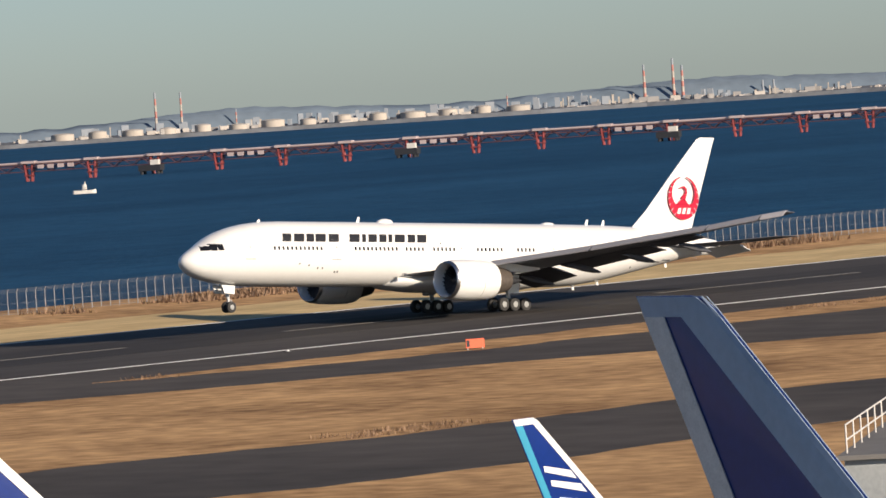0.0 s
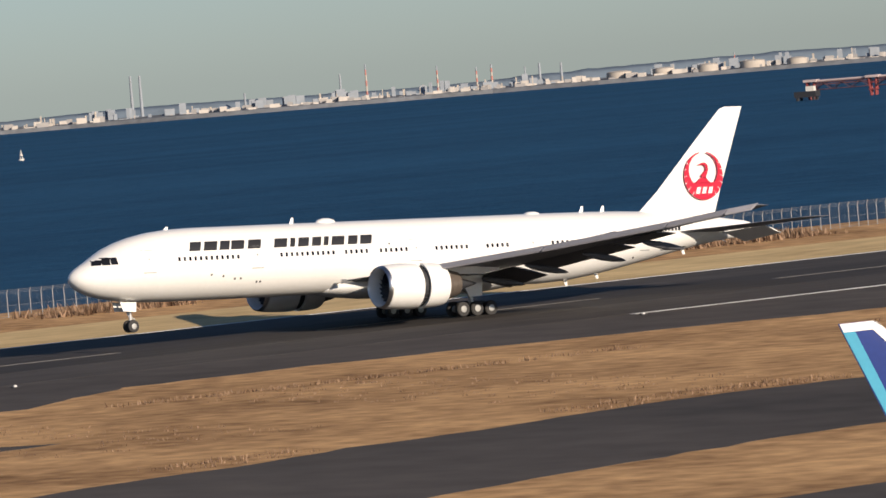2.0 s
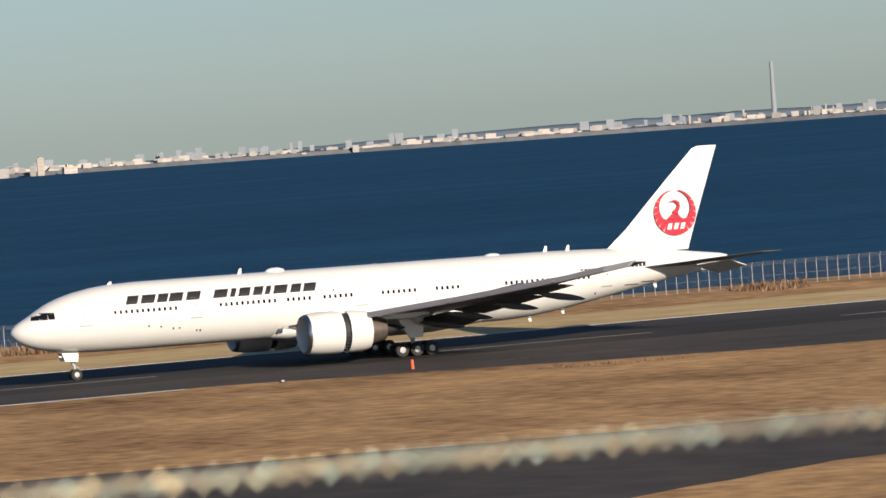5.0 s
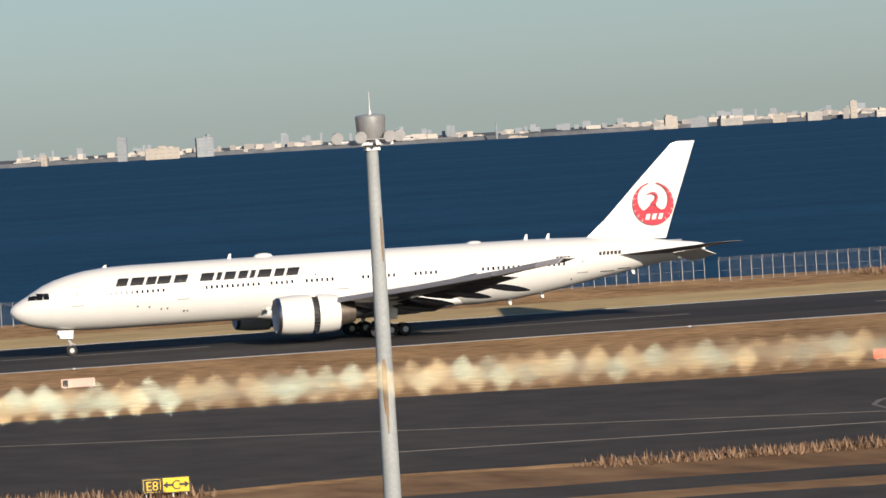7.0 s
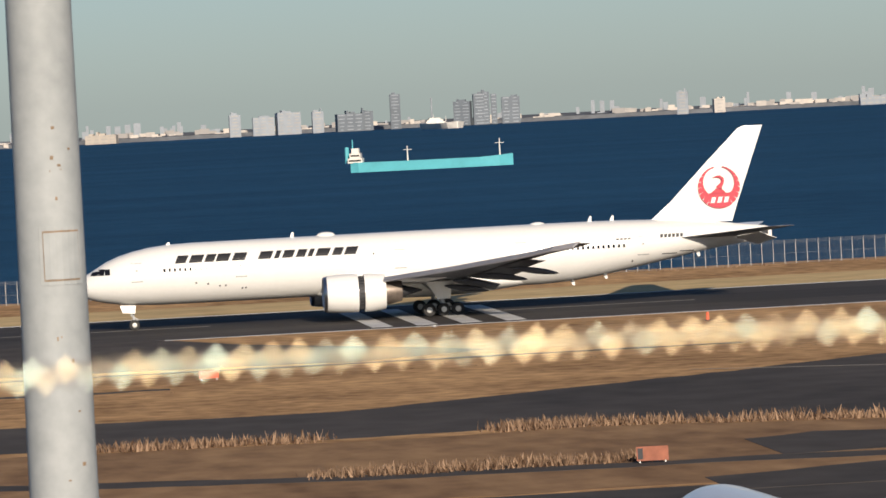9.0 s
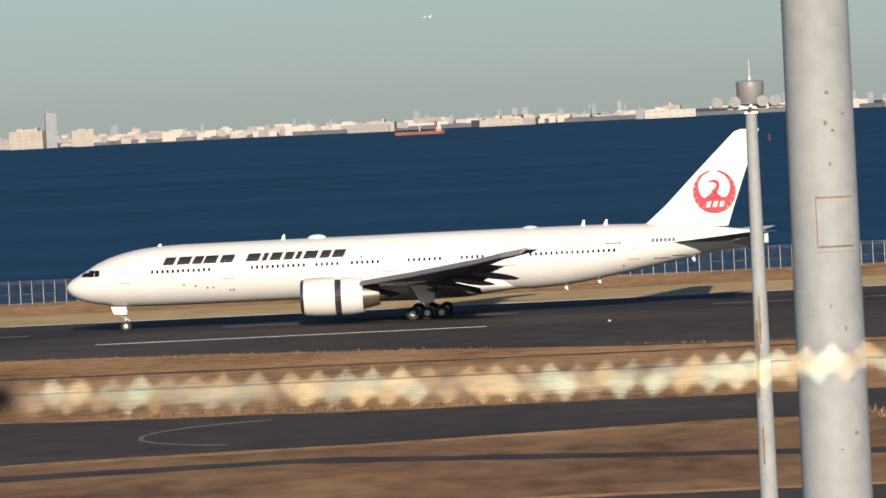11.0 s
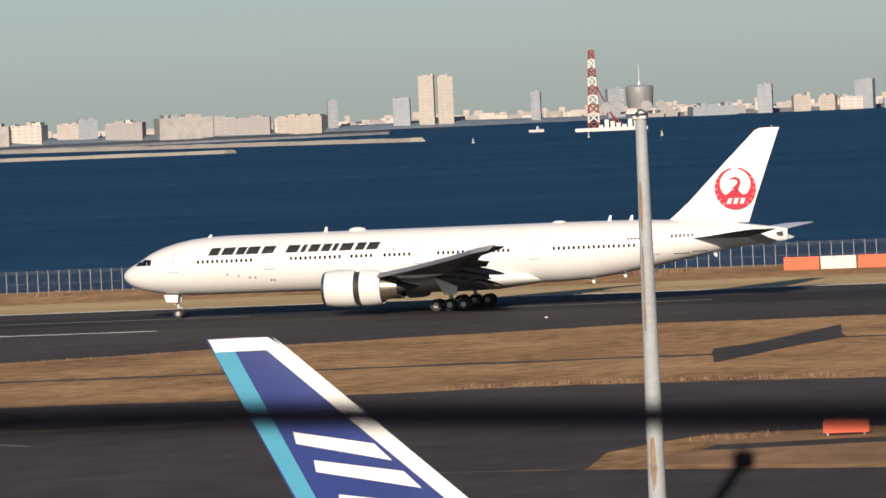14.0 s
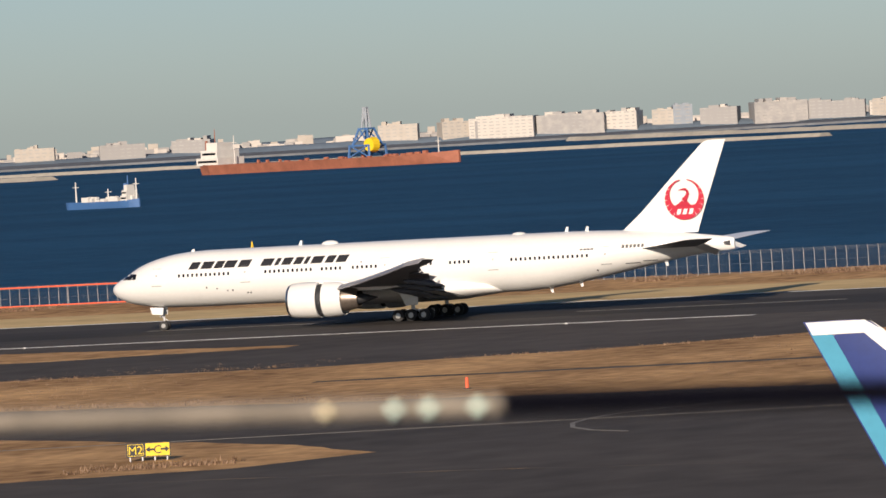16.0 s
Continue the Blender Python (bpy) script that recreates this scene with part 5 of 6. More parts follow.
for x, y, h in ((-59.4, 369.4, 0.9), (-158.3, 445.6, 0.95), (74.0, 546.5, 0.8), (242.9, 568.0, 0.9)):
    cone_post(x, y, h, SIGNR, "orange marker post on the grass")
for k in range(-4, 9):
    cone_post(-10 + k * 60.0, 566.0, 0.22, MARK, "small white runway edge light")
for x, y in ((-103.8, 676), (153.8, 683), (166, 683), (-178, 678)):
    e = thing("equipment_cabinet", pose(x, y, 0.15), "small white equipment cabinet by the fence", "cabinet", "airfield cabinets")
    bm = bmesh.new()
    box(bm, 0, 0, 0, 0.9, 0.7, 1.45)
    part("body", bm, MARK, e)
    bm = bmesh.new()
    box(bm, 0, 0, 1.45, 1.05, 0.85, 0.08)
    part("cover", bm, SEAM, e)
    bm = bmesh.new()
    box(bm, 0, -0.36, 0.5, 0.35, 0.03, 0.35)
    part("vent", bm, SEAM, e)
# red work barrier by the fence
e = thing("work_barrier", pose(-116, 679, 0.18), "orange red work barrier sheets by the fence", "barrier")
for k in range(5):
    bm = bmesh.new()
    box(bm, -9 + k * 4.4, 0, 0, 4.2, 0.3, 1.5)
    part("sheet", bm, SIGNR if k != 1 else MARK, e)
for k in range(2):
    e = thing("safety_ribbon", pose(-330, 692.5 - k * 3, 0.3 if k else 2.6), "thin orange rail along the perimeter fence", "rail")
    bm = bmesh.new()
    tube(bm, (0, 0, 0.3), (92, 0, 0.3), 0.1, n=8)
    part("rail", bm, SIGNR, e)
    bm = bmesh.new()
    for i in range(10):
        tube(bm, (i * 10 + 0.5, 0, -2.6 if not k else -0.3), (i * 10 + 0.5, 0, 0.3), 0.05, n=6)
    part("stands", bm, POSTM, e)

# ---- red jetty in the bay ----
J0, J1 = Vector((1478, 1905, -2.5)), Vector((1535.1, 1822.9, -2.5))
JD = (J1 - J0).normalized()
e = thing("jetty", Matrix.Translation(J0) @ Matrix.Rotation(math.atan2(JD.y, JD.x), 4, "Z") @ Matrix.Diagonal((1.27, 1.27, 1.0, 1)), "long red steel pipe jetty on piles in the bay", "jetty")
for i in range(22):
    x = i * 18.9
    bm = bmesh.new()
    for sx in (-1, 1):
        for sy in (-1, 1):
            tube(bm, (x + sx * 0.6, sy * 0.6, -1), (x + sx * 1.15, sy * 1.1, 6.6), 0.36, 0.34, 6)
    for zz in (2.0, 4.6):
        box(bm, x, 0, zz, 2.4 + 0.15 * zz, 2.4, 0.4)
    part("pile_tower", bm, JETRED, e)
    bm = bmesh.new()
    box(bm, x, 0, 6.6, 4.0, 3.6, 0.9)
    part("cap", bm, JETPIPE, e, "pale cap on the tower")
    if i < 21:
        bm = bmesh.new()
        for sy in (-1.3, 1.3):
            tube(bm, (x + 1, sy, 6.2), (x + 17.9, sy, 6.2), 0.2, n=6)
            tube(bm, (x + 1, sy, 3.6), (x + 17.9, sy, 3.6), 0.2, n=6)
            for k in range(6):
                tube(bm, (x + 1 + k * 2.8, sy, 6.2 if k % 2 else 3.6), (x + 1 + (k + 1) * 2.8, sy, 3.6 if k % 2 else 6.2), 0.14, n=5)
        box(bm, x + 9.45, 0, 5.2, 18.5, 2.2, 0.5)
        part("truss", bm, JETDARK, e)
        bm = bmesh.new()
        tube(bm, (x, -0.7, 6.8), (x + 18.9, -0.7, 6.8), 0.42, n=8)
        tube(bm, (x, 0.7, 6.8), (x + 18.9, 0.7, 6.8), 0.42, n=8)
        part("pipe", bm, JETPIPE, e, "pale pipe along the jetty")
    if i % 4 == 0:
        bm = bmesh.new()
        box(bm, x, -5, 1.2, 6.5, 5.0, 2.2)
        for sx in (-2.4, 2.4):
            for sy in (-7, -3.4):
                tube(bm, (x + sx, sy, -2), (x + sx, sy, 1.3), 0.5, n=6)
        part("dolphin", bm, DARK, e, "dark concrete mooring dolphin")
        bm = bmesh.new()
        box(bm, x + 1.5, -6, 3.4, 2.4, 2.4, 1.8)
        part("shed", bm, SHIPW, e, "small white shed on the dolphin")
    if i % 3 == 2:
        for k in range(4):
            bm = bmesh.new()
            box(bm, x + 4 + k * 3, -2.0, 4.6, 1.8, 0.4, 1.4)
            part("notice_board", bm, JETPIPE, e, "pale board on the truss")

# ---- ships and buoys ----
def hull(bm, L, B, D, z0=-0.8):
    loft(bm, [[(x * L, -w * B / 2, D + sh), (x * L, -w * B / 2 * 0.8, z0), (x * L, w * B / 2 * 0.8, z0), (x * L, w * B / 2, D + sh)] for x, w, sh in ((-0.5, 0.7, 0.1 * D), (-0.45, 0.95, 0.05 * D), (-0.2, 1, 0), (0.3, 1, 0), (0.42, 0.75, 0.12 * D), (0.5, 0.06, 0.25 * D))])


def ship(x, y, turn, L, B, D, hullm, label, house=-0.42, househ=6.0, housem=SHIPW, masts=(), stuffed=None):
    e = thing("ship", pose(x, y, -2.5, 0, 0, turn), label, "ship", "ships in the bay")
    bm = bmesh.new()
    hull(bm, L, B, D)
    part("hull", bm, hullm, e)
    bm = bmesh.new()
    w = L * 0.09
    for k, (f, s2) in enumerate(((1.0, 1.0), (0.75, 0.85), (0.5, 0.6))):
        box(bm, house * L, 0, D + househ * k / 3, w * f, B * 0.8 * s2, househ / 3)
    part("deckhouse", bm, housem, e, "white stepped deckhouse")
    bm = bmesh.new()
    for k in range(2):
        box(bm, house * L, -B * (0.4 - 0.06 * k) - 0.04, D + househ * k / 3 + househ * 0.12, w * (0.85 - 0.25 * k), 0.1, househ * 0.1)
    part("deckhouse_window", bm, GLASS, e)
    bm = bmesh.new()
    tube(bm, (house * L - w * 0.2, 0, D + househ), (house * L - w * 0.2, 0, D + househ * 1.6), 0.25, 0.15)
    tube(bm, (house * L - w * 0.6, 0, D), (house * L - w * 0.6, 0, D + househ * 1.1), 0.8, 0.7)
    part("funnel", bm, hullm, e)
    for m, h in masts:
        bm = bmesh.new()
        tube(bm, (m * L, 0, D), (m * L, 0, D + h), 0.3, 0.18)
        tube(bm, (m * L - 1.5, 0, D + h * 0.75), (m * L + 1.5, 0, D + h * 0.75), 0.12)
        part("mast", bm, housem, e)
    if stuffed:
        rr = random.Random(int(L))
        bm = bmesh.new()
        for k in range(22):
            box(bm, rr.uniform(-0.3, 0.42) * L, rr.uniform(-0.25, 0.25) * B, D, rr.uniform(1, 4), rr.uniform(1, 2), rr.uniform(0.4, 1.8))
        part("deck_gear", bm, stuffed, e)
    return e


ship(178.0, 1986.0, -9, 55, 11, 3.2, SHIPB, "turquoise hulled cargo barge in the bay", -0.47, 5.0, SHIPW, ((-0.15, 5), (0.42, 6)))
ship(395.0, 4300.0, -80, 80, 18, 4.0, SHIPW, "white and cream ferry far out in the bay", -0.3, 4.0, SHIPW, ((0.1, 5),))
ship(-193.0, 3990.0, 10, 34, 8, 2.0, RUSTY, "low dark red freighter in the bay", 0.38, 6.0, SHIPW, ((0.0, 4),))
ship(-1003.0, 2650.0, -20, 158, 24, 4.6, RUSTY, "long rusty red barge moored at the breakwater", -0.46, 11.0, SHIPW, ((-0.4, 14), (0.42, 8)), RUSTY)
ship(-734.0, 1732.0, -24, 32, 7, 2.2, NAVY, "small white and blue tanker in the bay", 0.36, 5.0, SHIPW, ((-0.42, 6.5), (0.05, 4), (0.46, 7)), SHIPW)
ship(1254, 1533, -40, 7, 2.4, 1.0, SHIPW, "small white motor boat in the bay", 0.05, 1.6, SHIPW)
ship(-800.0, 3480.0, -15, 10, 3, 1.5, SHIPW, "small white launch in the bay", 0.1, 1.6, SHIPW)
e = thing("deck_crane", pose(-985, 2650, 2.0, 0, 0, -20), "blue and yellow crane on the red barge", "crane")
for k, (w0, w1, h0, h1, m) in enumerate(((13, 12, 0, 6, NAVY), (10, 5, 6, 14, NAVY), (3, 1.2, 14, 24, CITYDARK))):
    bm = bmesh.new()
    for s in (-1, 1):
        for t in (-1, 1):
            tube(bm, (s * w0 / 2, t * w0 / 2, h0), (s * w1 / 2, t * w1 / 2, h1), 0.7, 0.6, 6)
            tube(bm, (s * w0 / 2, t * w0 / 2, h0), (-s * w1 / 2, t * w1 / 2, h1), 0.4, 0.4, 5)
    box(bm, 0, 0, h1 - 0.6, w1 + 1, w1 + 1, 0.8)
    part("tower_section", bm, m, e)
bm = bmesh.new()
lathe(bm, [(0, 3.2), (4, 3.8), (4.5, 3.0)], "Y", (6, -6, 6), 14)
part("cable_drum", bm, SIGNY, e, "yellow cable drum")


# ---- buoys ----
def buoy(x, y, material, label, k=0.65):
    e = thing("buoy", pose(x, y, -2.5) @ Matrix.Scale(k, 4), label, "buoy", "navigation buoys")
    bm = bmesh.new()
    lathe(bm, [(-0.4, 1.0), (0.5, 1.2), (0.8, 0.9)], "Z", (0, 0, 0), 12)
    part("float", bm, material, e)
    bm = bmesh.new()
    for k in range(4):
        tube(bm, (0.7 * math.cos(k * 1.57), 0.7 * math.sin(k * 1.57), 0.6), (0.2 * math.cos(k * 1.57), 0.2 * math.sin(k * 1.57), 3.4), 0.1, n=5)
    box(bm, 0, 0, 2.0, 0.9, 0.9, 0.5)
    part("cage", bm, material, e)
    bm = bmesh.new()
    tube(bm, (0, 0, 3.4), (0, 0, 4.3), 0.3, 0.15)
    part("lantern", bm, material, e)


buoy(-400.0, 1012.0, SIGNY, "yellow lattice navigation buoy in the bay")
buoy(165.9, 950.6, SIGNY, "yellow lattice navigation buoy in the bay")
buoy(-212.0, 1040.0, SIGNY, "yellow lattice navigation buoy in the bay")
buoy(27.0, 2470.0, JETRED, "red navigation buoy in the bay")
buoy(1336, 2246, SHIPW, "small pale marker buoy in the bay", 1.0)
for k in range(7):
    buoy(-700 + k * 52, 2900 + 40 * math.sin(k * 2.0), SHIPW, "small pale marker buoy in the bay")

# ---- breakwaters and reclaimed land ----
def breakwater(p0, p1, w, h, label):
    d = (Vector(p1) - Vector(p0)).normalized()
    n = Vector((-d.y, d.x))
    bm = bmesh.new()
    rings = []
    for k in range(41):
        f = k / 40
        c = Vector(p0) + (Vector(p1) - Vector(p0)) * f
        j = h * (0.9 + 0.25 * noise.noise((k * 0.9, w, h)))
        rings.append([(c.x - n.x * w, c.y - n.y * w, -3.2), (c.x - n.x * w * 0.5, c.y - n.y * w * 0.5, -2.5 + j), (c.x + n.x * w * 0.5, c.y + n.y * w * 0.5, -2.5 + j), (c.x + n.x * w, c.y + n.y * w, -3.2)])
    loft(bm, rings)
    tagged(part("breakwater", bm, BREAK), label, "breakwater", kind="structure")


breakwater((-1500, 3230), (-832, 2914), 6, 2.0, "long low pale stone breakwater")
breakwater((-1210, 3640), (-792, 3150), 6, 2.6, "long low pale stone breakwater")
breakwater((-2000, 3300), (-1250, 2870), 10, 2.5, "low stone breakwater beside the moored barge")
bm = bmesh.new()
plate(bm, [(-2600, 3600, -1.0), (-1250, 3780, -1.0), (-1000, 3900, -1.0), (-1050, 4100, -1.0), (-2600, 4200, -1.0)], (0, 0, -1), 2.5)
tagged(part("reclaimed_land", bm, SHORE), "flat grey reclaimed land in the bay", "land", kind="structure")

# ---- floating crane ----
def lattice_tower(e, w0, w1, h, bands, lean=0.0):
    for k in range(bands):
        bm = bmesh.new()
        z0, z1 = h * k / bands, h * (k + 1) / bands
        a, b = (w0 + (w1 - w0) * k / bands) / 2, (w0 + (w1 - w0) * (k + 1) / bands) / 2
        ps = [(-1, -1), (1, -1), (1, 1), (-1, 1)]
        for i in range(4):
            sx, sy = ps[i]
            tx, ty = ps[(i + 1) % 4]
            tube(bm, (sx * a + lean * z0, sy * a, z0), (sx * b + lean * z1, sy * b, z1), 0.55, n=5)
            tube(bm, (sx * a + lean * z0, sy * a, z0), (tx * b + lean * z1, ty * b, z1), 0.4, n=5)
            tube(bm, (tx * a + lean * z0, ty * a, z0), (sx * b + lean * z1, sy * b, z1), 0.4, n=5)
            tube(bm, (sx * b + lean * z1, sy * b, z1), (tx * b + lean * z1, ty * b, z1), 0.4, n=5)
        part("tower_section", bm, JETRED if k % 2 == 0 else SHIPW, e, "red section" if k % 2 == 0 else "white section")


e = thing("floating_crane", pose(-734, 3342, -2.5, 0, 0, 12), "tall red and white lattice crane on a barge", "crane")
bm = bmesh.new()
box(bm, 10, 0, -0.6, 42, 14, 2.6)
part("barge", bm, SHIPW, e)
bm = bmesh.new()
for k in range(8):
    box(bm, 4 + k * 3.4, 0, 2, 2.4, 8, 1.5 + (k * 7 % 4))
part("deck_gear", bm, SHIPW, e)
lattice_tower(e, 6.5, 2.6, 47, 9)
bm = bmesh.new()
for s in (-2, 2):
    tube(bm, (14, s, 2), (0.5, s * 0.4, 30), 0.6, 0.4, 6)
    tube(bm, (18, s, 2), (6, s * 0.6, 14), 0.4, 0.4, 6)
for k in range(5):
    tube(bm, (14 - k * 2.6, -2 + 0.3 * k, 2 + k * 5.4), (14 - k * 2.6, 2 - 0.3 * k, 2 + k * 5.4), 0.3, n=5)
part("back_stay", bm, JETRED, e)

# ---- far gantry cranes ----
for i, (x0, y0, x1, y1, h) in enumerate(((2272, 4193, 2301, 4178, 18), (2322, 4167, 2353, 4149, 24))):
    e = thing("gantry_crane", pose(x0, y0, 0, 0, 0, math.degrees(math.atan2(y1 - y0, x1 - x0))), "large red shipyard gantry crane across the bay", "crane", "shipyard cranes")
    L = math.hypot(x1 - x0, y1 - y0)
    bm = bmesh.new()
    box(bm, L / 2, 0, h - 2, L + 4, 3, 3.4)
    part("girder", bm, STACKR, e)
    for xx in (0, L):
        bm = bmesh.new()
        tube(bm, (xx - 1.2, 0, 0), (xx, 0, h - 2), 0.6, 0.9, 6)
        tube(bm, (xx + 1.2, 0, 0), (xx, 0, h - 2), 0.6, 0.9, 6)
        box(bm, xx, 0, h * 0.45, 2.6, 1, 0.8)
        part("leg", bm, CITYDARK, e)

# ---- tiny aircraft over the bay ----
DISTANT = thing("distant_aircraft", pose(142, 3597, 82), "tiny white aircraft far over the bay", "airplane")
bm = bmesh.new()
lathe(bm, [(-2.4, 0.1), (-1.8, 0.45), (1.2, 0.45), (2.4, 0.12)], "X", (0, 0, 0), 10)
part("fuselage", bm, WHITE, DISTANT, smooth=True)
for s in (-1, 1):
    bm = bmesh.new()
    loft(bm, [foil((-0.6, s * 0.3, -0.1), (0.7, s * 0.3, -0.1), 0.2), foil((0.2, s * 2.6, 0.2), (0.7, s * 2.6, 0.2), 0.1)])
    part("wing", bm, WHITE, DISTANT)
bm = bmesh.new()
loft(bm, [fin_foil((1.6, 0, 0.3), (2.4, 0, 0.3), 0.1), fin_foil((2.1, 0, 1.3), (2.5, 0, 1.3), 0.06)])
part("fin", bm, WHITE, DISTANT)

# ---- far city ----
def block(x, y, w, h, material=None):
    rr = random.Random(int(x * 3 + y))
    turn = math.degrees(math.atan2(-x, y)) + rr.uniform(-14, 14)
    # Wall colour by place and height, haze already in the tone.
    m = material or (CITYHAZE if h > 20 and 340 < x < 480 else CITYDARK if x > 1900 or (h > 20 and 100 < x < 1000) else rr.choice((CITYPALE, CITYPALE, CITY, CITY, CITYDARK)))
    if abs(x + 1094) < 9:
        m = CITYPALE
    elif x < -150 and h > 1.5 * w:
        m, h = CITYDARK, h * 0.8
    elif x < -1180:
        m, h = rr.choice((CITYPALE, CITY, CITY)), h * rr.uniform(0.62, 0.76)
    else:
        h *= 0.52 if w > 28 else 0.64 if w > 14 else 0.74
    tall = h > 1.3 * w
    e = thing("far_tower" if tall else "far_building", pose(x, y, 0, 0, 0, turn), "hazy high-rise tower on the far shore" if tall else "hazy low building on the far shore", "building", "far shore buildings")
    bm = bmesh.new()
    deep = w * rr.uniform(0.5, 0.9)
    box(bm, 0, 0, -2.4, w, deep, h - 0.4)
    if w > 5:
        box(bm, rr.uniform(-0.25, 0.25) * w, 0, h - 2.8, w * rr.uniform(0.2, 0.5), w * 0.3, rr.uniform(0.6, 1.6))
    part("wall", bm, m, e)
    if w > 8:
        bm = bmesh.new()
        for j in range(int(w / 8)):
            box(bm, rr.uniform(-0.42, 0.42) * w, rr.uniform(-0.1, 0.1) * w, h - 2.9, rr.uniform(0.06, 0.22) * w, deep * 0.7, rr.uniform(0.4, 3.0))
        tagged(part("rooftop_plant", bm, m, e), kind="stuff")
    bm = bmesh.new()
    n = max(2, int(h / 2.4))
    for k in range(n):
        z = h * (k + 0.35) / n - 2.4
        c = max(1, int(w / 5))
        for j in range(c):
            box(bm, -w / 2 + w * (j + 0.5) / c, -deep / 2, z, w / c * rr.uniform(0.3, 0.8), 0.24, h / n * rr.uniform(0.2, 0.34))
    tagged(part("window_band", bm, CITYDARK if m is CITYHAZE else CITYWIN, e, "grey window bands"), kind="stuff")


def stack(x, y, w, h, plain=False):
    rr = random.Random(int(x + y))
    e = thing("chimney_stack", pose(x, y, 0), "tall plain grey chimney across the bay" if plain else "tall red and white banded chimney across the bay", "chimney", "far chimneys")
    n = 7
    for k in range(n):
        bm = bmesh.new()
        r0, r1 = w * 0.28 * (1.25 - 0.5 * k / n), w * 0.28 * (1.25 - 0.5 * (k + 1) / n)
        tube(bm, (0, 0, -2 + (h - 0.5) * k / n), (0, 0, -2 + (h - 0.5) * (k + 1) / n), r0, r1, 10)
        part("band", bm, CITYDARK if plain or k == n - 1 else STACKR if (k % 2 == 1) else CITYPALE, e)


stack(3409, 3397, 4.0, 35.3)
stack(3414, 3392, 4.0, 29.5)
stack(3393, 3413, 4.0, 31.7)
stack(3114, 3673, 3.5, 35.3)
stack(3129, 3660, 3.1, 34.4)
stack(3161, 3632, 2.2, 18.5)
stack(3317, 3489, 1.8, 16.7)
block(3292, 3513, 5.3, 9.7)
stack(3457, 3347, 3.5, 13.7, True)
stack(3463, 3341, 3.5, 13.7, True)
stack(3358, 3448, 2.2, 13.2, True)
stack(2749, 3949, 2.6, 20.7)
stack(2789, 3920, 3.5, 19.8, True)
stack(2780, 3927, 2.2, 18.1, True)
stack(2908, 3825, 1.8, 15.4)
stack(2755, 3937, 3.1, 22.0)
stack(2799, 3905, 3.5, 19.0, True)
stack(2720, 3961, 2.6, 24.2)
stack(2674, 3992, 2.6, 30.0)
stack(2657, 4003, 3.1, 24.2, True)
stack(2594, 4044, 3.5, 15.4, True)
stack(2512, 4078, 4.0, 36.1, True)
stack(2518, 4074, 4.0, 36.1, True)
block(2388, 4121, 4.0, 19.8)
stack(2020, 4299, 6.6, 47.6, True)
block(2182, 4220, 9.7, 11.9)
block(2161, 4230, 7.1, 8.8)
block(2248, 4185, 4.4, 7.9)
block(2281, 4167, 2.6, 14.1)
block(1437.1, 4377.2, 5.2, 18.9)
block(1407.6, 4386.3, 11.4, 9.4)
block(1301.0, 4418.4, 9.6, 13.5)
block(1322.7, 4412.3, 13.1, 10.9)
block(1345.0, 4405.5, 17.5, 9.4)
stack(1170.2, 4453.9, 2.6, 13.0, True)
block(1186.3, 4450.4, 15.3, 2.4)
block(1431.3, 4378.6, 4.4, 11.6)
block(1382.4, 4394.6, 10.5, 9.3)
block(1457.8, 4369.5, 10.5, 7.7)
block(1294.1, 4420.5, 12.2, 4.3)
block(601.0, 4512.0, 8.7, 24.3)
block(469.0, 4527.0, 14.0, 28.3)
block(876.3, 4467.8, 7.4, 25.3)
block(938.2, 4455.1, 13.1, 20.4)
block(751.5, 4492.6, 30.6, 12.9)
block(906.3, 4461.9, 26.2, 14.2)
block(445.0, 4530.0, 9.6, 33.1)
block(432.0, 4531.0, 13.1, 26.0)
block(628.6, 4507.9, 8.7, 15.1)
block(817.5, 4480.1, 4.4, 11.9)
block(380.0, 4534.0, 7.9, 37.0)
block(450.0, 4528.0, 5.2, 34.6)
block(358.0, 4536.0, 8.7, 20.8)
stack(408.0, 4532.0, 2.2, 22.9, True)
block(456.0, 4527.0, 4.4, 32.1)
block(256.0, 4543.0, 8.7, 23.8)
block(278.0, 4542.0, 16.6, 22.8)
block(297.0, 4540.0, 18.4, 27.1)
block(320.0, 4539.0, 8.7, 22.9)
block(344.0, 4537.0, 19.7, 21.8)
block(-151.0, 4547.0, 43.7, 10.6)
block(-26.0, 4550.0, 39.3, 12.5)
block(-249.0, 4543.0, 21.8, 12.3)
block(153.0, 4547.0, 24.0, 11.3)
block(-258.0, 4543.0, 32.8, 12.5)
block(-155.0, 4547.0, 43.7, 10.9)
block(-24.0, 4550.0, 13.1, 13.2)
block(-46.0, 4550.0, 12.2, 10.4)
block(-503.0, 4522.0, 8.5, 34.0)
block(-521.0, 4520.0, 26.2, 22.2)
block(-479.0, 4525.0, 16.6, 20.1)
block(-729.0, 4498.0, 46.0, 28.0, CITYHAZE)
block(-846.0, 4471.0, 11.4, 28.2)
block(-770.0, 4484.0, 14.0, 28.6)
block(-739.0, 4490.0, 9.6, 30.3)
block(-740.0, 4489.0, 32.8, 16.3)
block(-781.0, 4483.0, 17.5, 15.8)
block(-798.0, 4479.0, 12.2, 16.3)
block(-819.0, 4476.0, 13.1, 16.9)
block(-886.0, 4463.0, 35.0, 14.5)
block(-680.0, 4499.0, 21.8, 13.7)
block(-653.0, 4503.0, 30.6, 20.8)
block(-619.0, 4508.0, 24.0, 13.2)
block(-589.0, 4512.0, 2.6, 23.3)
block(-558.0, 4516.0, 17.5, 15.4)
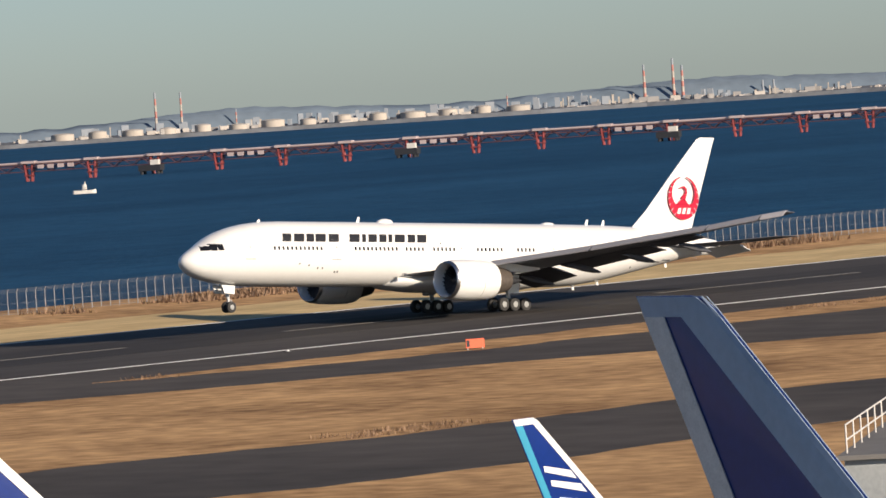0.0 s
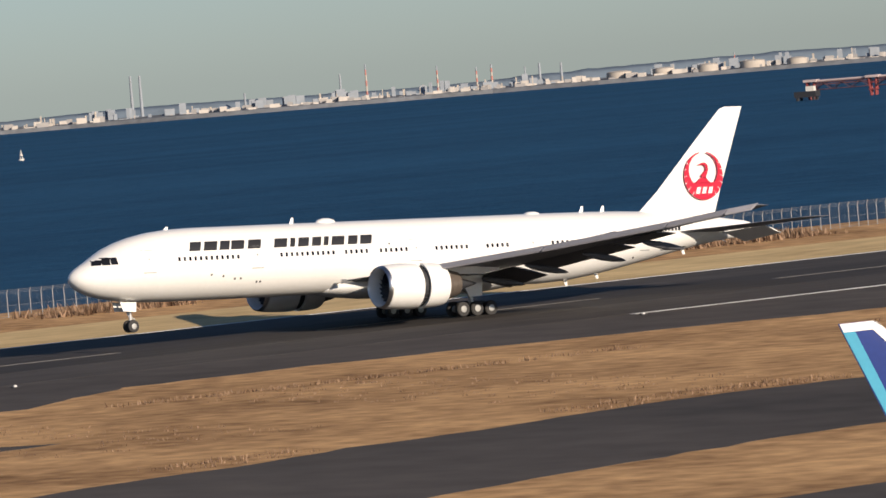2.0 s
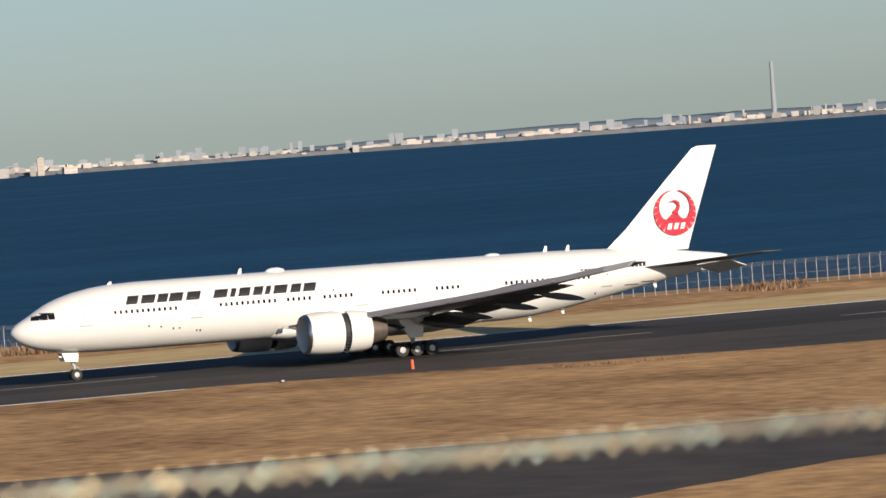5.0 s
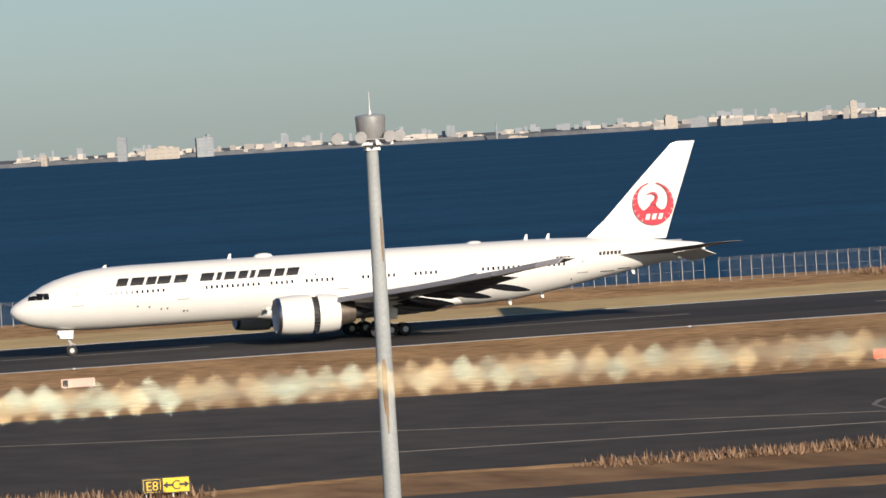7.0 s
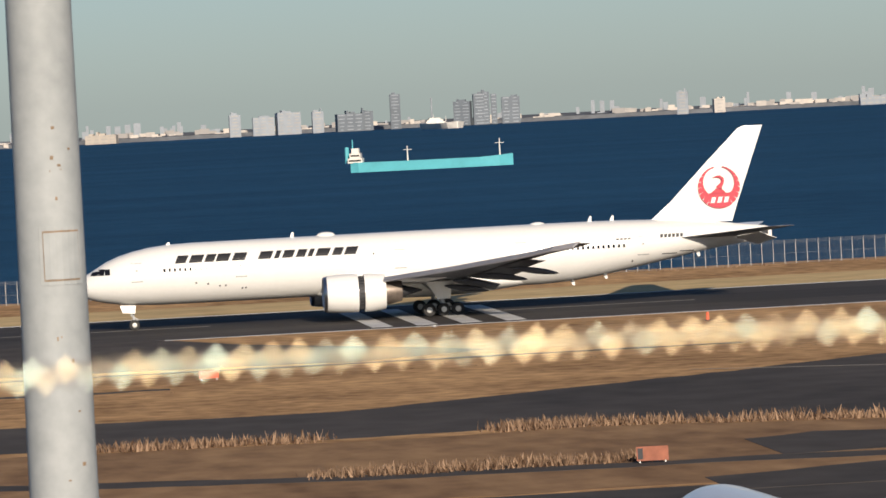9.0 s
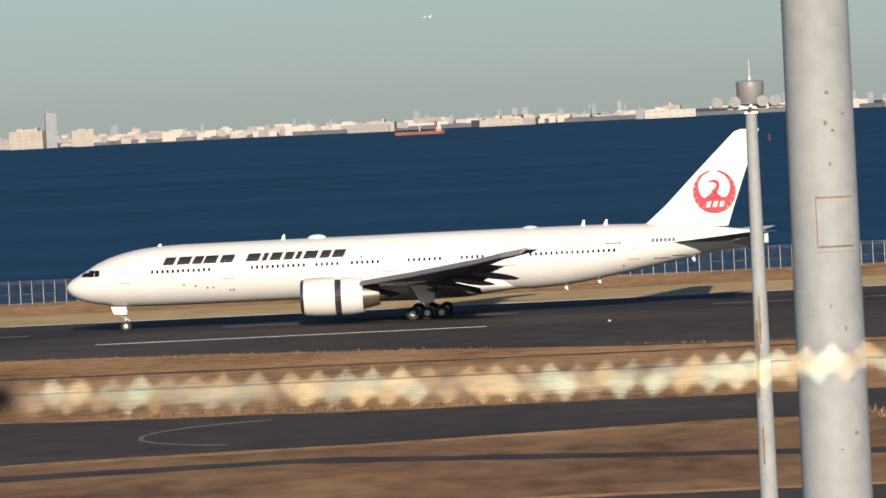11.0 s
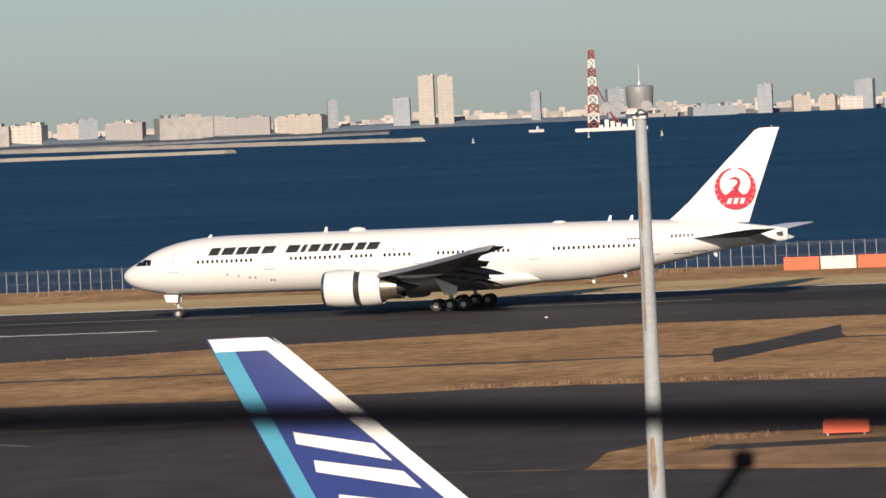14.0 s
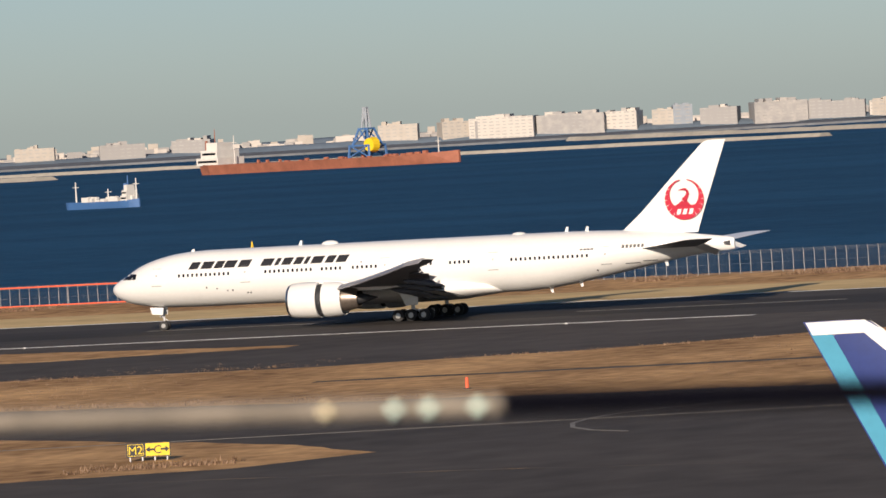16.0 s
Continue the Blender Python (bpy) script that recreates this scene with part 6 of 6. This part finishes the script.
block(-958.0, 4448.0, 12.2, 29.8)
block(-1101.0, 4415.0, 11.8, 40.8)
block(-1087.0, 4418.0, 11.8, 39.5)
block(-1120.0, 4410.0, 13.1, 30.5)
block(-1172.0, 4397.0, 7.9, 31.4)
block(-1019.0, 4434.0, 7.4, 30.7)
block(-960.0, 4448.0, 12.2, 30.5)
block(-1231.0, 4380.0, 26.2, 19.9)
block(-1194.0, 4391.0, 35.0, 19.0)
block(-1485.0, 4301.0, 50.2, 23.3)
block(-1435.0, 4318.0, 52.4, 25.3)
block(-1397.0, 4330.0, 25.3, 23.3)
block(-1368.0, 4339.0, 16.6, 24.4)
block(-1354.0, 4344.0, 14.9, 23.6)
block(-1326.0, 4353.0, 28.8, 22.2)
block(-1283.0, 4365.0, 41.5, 23.4)
block(-1257.0, 4373.0, 28.4, 22.0)
block(-1230.0, 4381.0, 21.8, 17.1)
block(-1203.0, 4388.0, 26.2, 17.8)
block(-1520.0, 4288.0, 26.2, 22.3)
block(-1489.0, 4299.0, 39.3, 22.5)
block(-1562.0, 4274.0, 30.6, 21.3)
block(-1710.0, 4216.0, 30.6, 21.2)
block(-1761.0, 4195.0, 35.0, 20.0)
block(-1823.0, 4169.0, 30.6, 19.7)



def clutter(name, a0, a1, n, wide, high, r, material, label, seed):
    rr = random.Random(seed)
    vs, fs = [], []
    for _ in range(n):
        a = rr.uniform(a0, a1)
        if noise.noise((a * 0.9, seed, 0)) < -0.25:
            continue
        p = far(a, r + rr.uniform(-20, 60))
        w, dd, h = rr.uniform(0.3, 1) * wide, rr.uniform(0.4, 1) * wide, high * rr.uniform(0.15, 1.0) ** 1.7
        c, s = math.cos(radians(-a) + rr.uniform(-0.4, 0.4)), math.sin(radians(-a))
        k = len(vs)
        for z in (-2.2, h):
            for dx, dy in ((-1, -1), (1, -1), (1, 1), (-1, 1)):
                vs.append((p.x + c * dx * w / 2 - s * dy * dd / 2, p.y + s * dx * w / 2 + c * dy * dd / 2, z))
        fs += [tuple(k + i for i in f) for f in ((0, 1, 2, 3), (4, 5, 6, 7), (0, 1, 5, 4), (1, 2, 6, 5), (2, 3, 7, 6), (3, 0, 4, 7))]
    me = bpy.data.meshes.new(name)
    me.from_pydata(vs, [], fs)
    me.materials.append(material)
    tagged(new(name, me), label, "buildings", kind="stuff")


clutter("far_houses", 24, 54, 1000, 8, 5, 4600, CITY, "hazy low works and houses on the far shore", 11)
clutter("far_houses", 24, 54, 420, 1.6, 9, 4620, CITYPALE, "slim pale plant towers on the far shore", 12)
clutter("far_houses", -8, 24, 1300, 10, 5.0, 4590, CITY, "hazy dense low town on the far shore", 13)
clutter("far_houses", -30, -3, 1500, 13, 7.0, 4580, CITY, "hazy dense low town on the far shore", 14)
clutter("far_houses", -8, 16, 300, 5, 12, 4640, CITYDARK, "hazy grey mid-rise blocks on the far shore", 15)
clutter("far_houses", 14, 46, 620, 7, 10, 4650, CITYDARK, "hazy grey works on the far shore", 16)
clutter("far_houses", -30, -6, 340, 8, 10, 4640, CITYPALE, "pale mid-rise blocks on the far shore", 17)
# white oil tanks
rr = random.Random(21)
for a, r in [(39.5 + k * 0.33, 4585) for k in range(14)] + [(36.2 + k * 0.42, 4585) for k in range(5)]:
    p = far(a, r + rr.uniform(0, 20))
    e = thing("oil_tank", pose(p.x, p.y, 0), "squat pale cylindrical oil tank across the bay", "tank", "oil tanks")
    bm = bmesh.new()
    R, h = rr.uniform(6, 10), rr.uniform(4, 6)
    lathe(bm, [(-2.2, R), (h, R), (h + 0.8, R * 0.6), (h + 1.0, 0.3)], "Z", (0, 0, 0), 20)
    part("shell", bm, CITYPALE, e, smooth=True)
    bm = bmesh.new()
    lathe(bm, [(h - 0.2, R + 0.08), (h + 0.1, R + 0.08)], "Z", (0, 0, 0), 20)
    part("rim", bm, CITYWIN, e)


def motions():
    """The landed airliner rolls out and lowers its nose; its reverser sleeves slide back."""
    rail_rows = []
    walk(AIRLINER, [(t, pose(x, 600, 0.03, 0, q, 0)) for t, x, q in ROLLOUT])
    # the railing stays before the eye, its slack cable rising as it tightens
    slack = ((0, -0.22), (2.0, -0.2), (2.75, -0.125), (3.25, -0.107), (3.5, -0.1), (3.7, -0.088), (5.2, -0.042), (5.8, -0.028), (6.0, -0.023), (6.5, -0.008), (7.0, 0.0))
    home = RAILING.location.copy()
    for t, x, y, z, *_ in EYES:
        lift = slack[-1][1]
        for (t0, d0), (t1, d1) in zip(slack, slack[1:]):
            if t0 <= t < t1:
                lift = d0 + (d1 - d0) * (t - t0) / (t1 - t0)
        rail_rows.append((t, pose(home.x + x, home.y + y, home.z + (z - 22.465 + lift if t < 8.3 else 0.0))))
    walk(RAILING, rail_rows)
    walk(DISTANT, [(0, pose(142, 3597, 82)), (10.5, pose(-152, 3597, 71.8)), (12, pose(-194, 3597, 70.3)), (16, pose(-306, 3597, 66))])
    # the wings droop as the lift leaves them
    for s, w in zip((-1, 1), WINGS):
        hinge = Matrix.Translation((0, s * 2.6, 3.55))
        walk(w, [(t, hinge @ pose(0, 0, 0, s * a, 0, 0) @ hinge.inverted()) for t, a in ((0, 3.2), (1.5, 2.6), (3.5, 1.8), (5.8, 0.7), (7.5, 0.0), (16, 0.0))])
    for s in SLEEVES:
        x, y, z = s.location
        walk(s, [(t, pose(x + d, y, z)) for t, d in ((0, 0.03), (0.3, 0.12), (0.7, 0.32), (1.0, 0.5), (1.4, 0.62), (16, 0.62))])


motions()
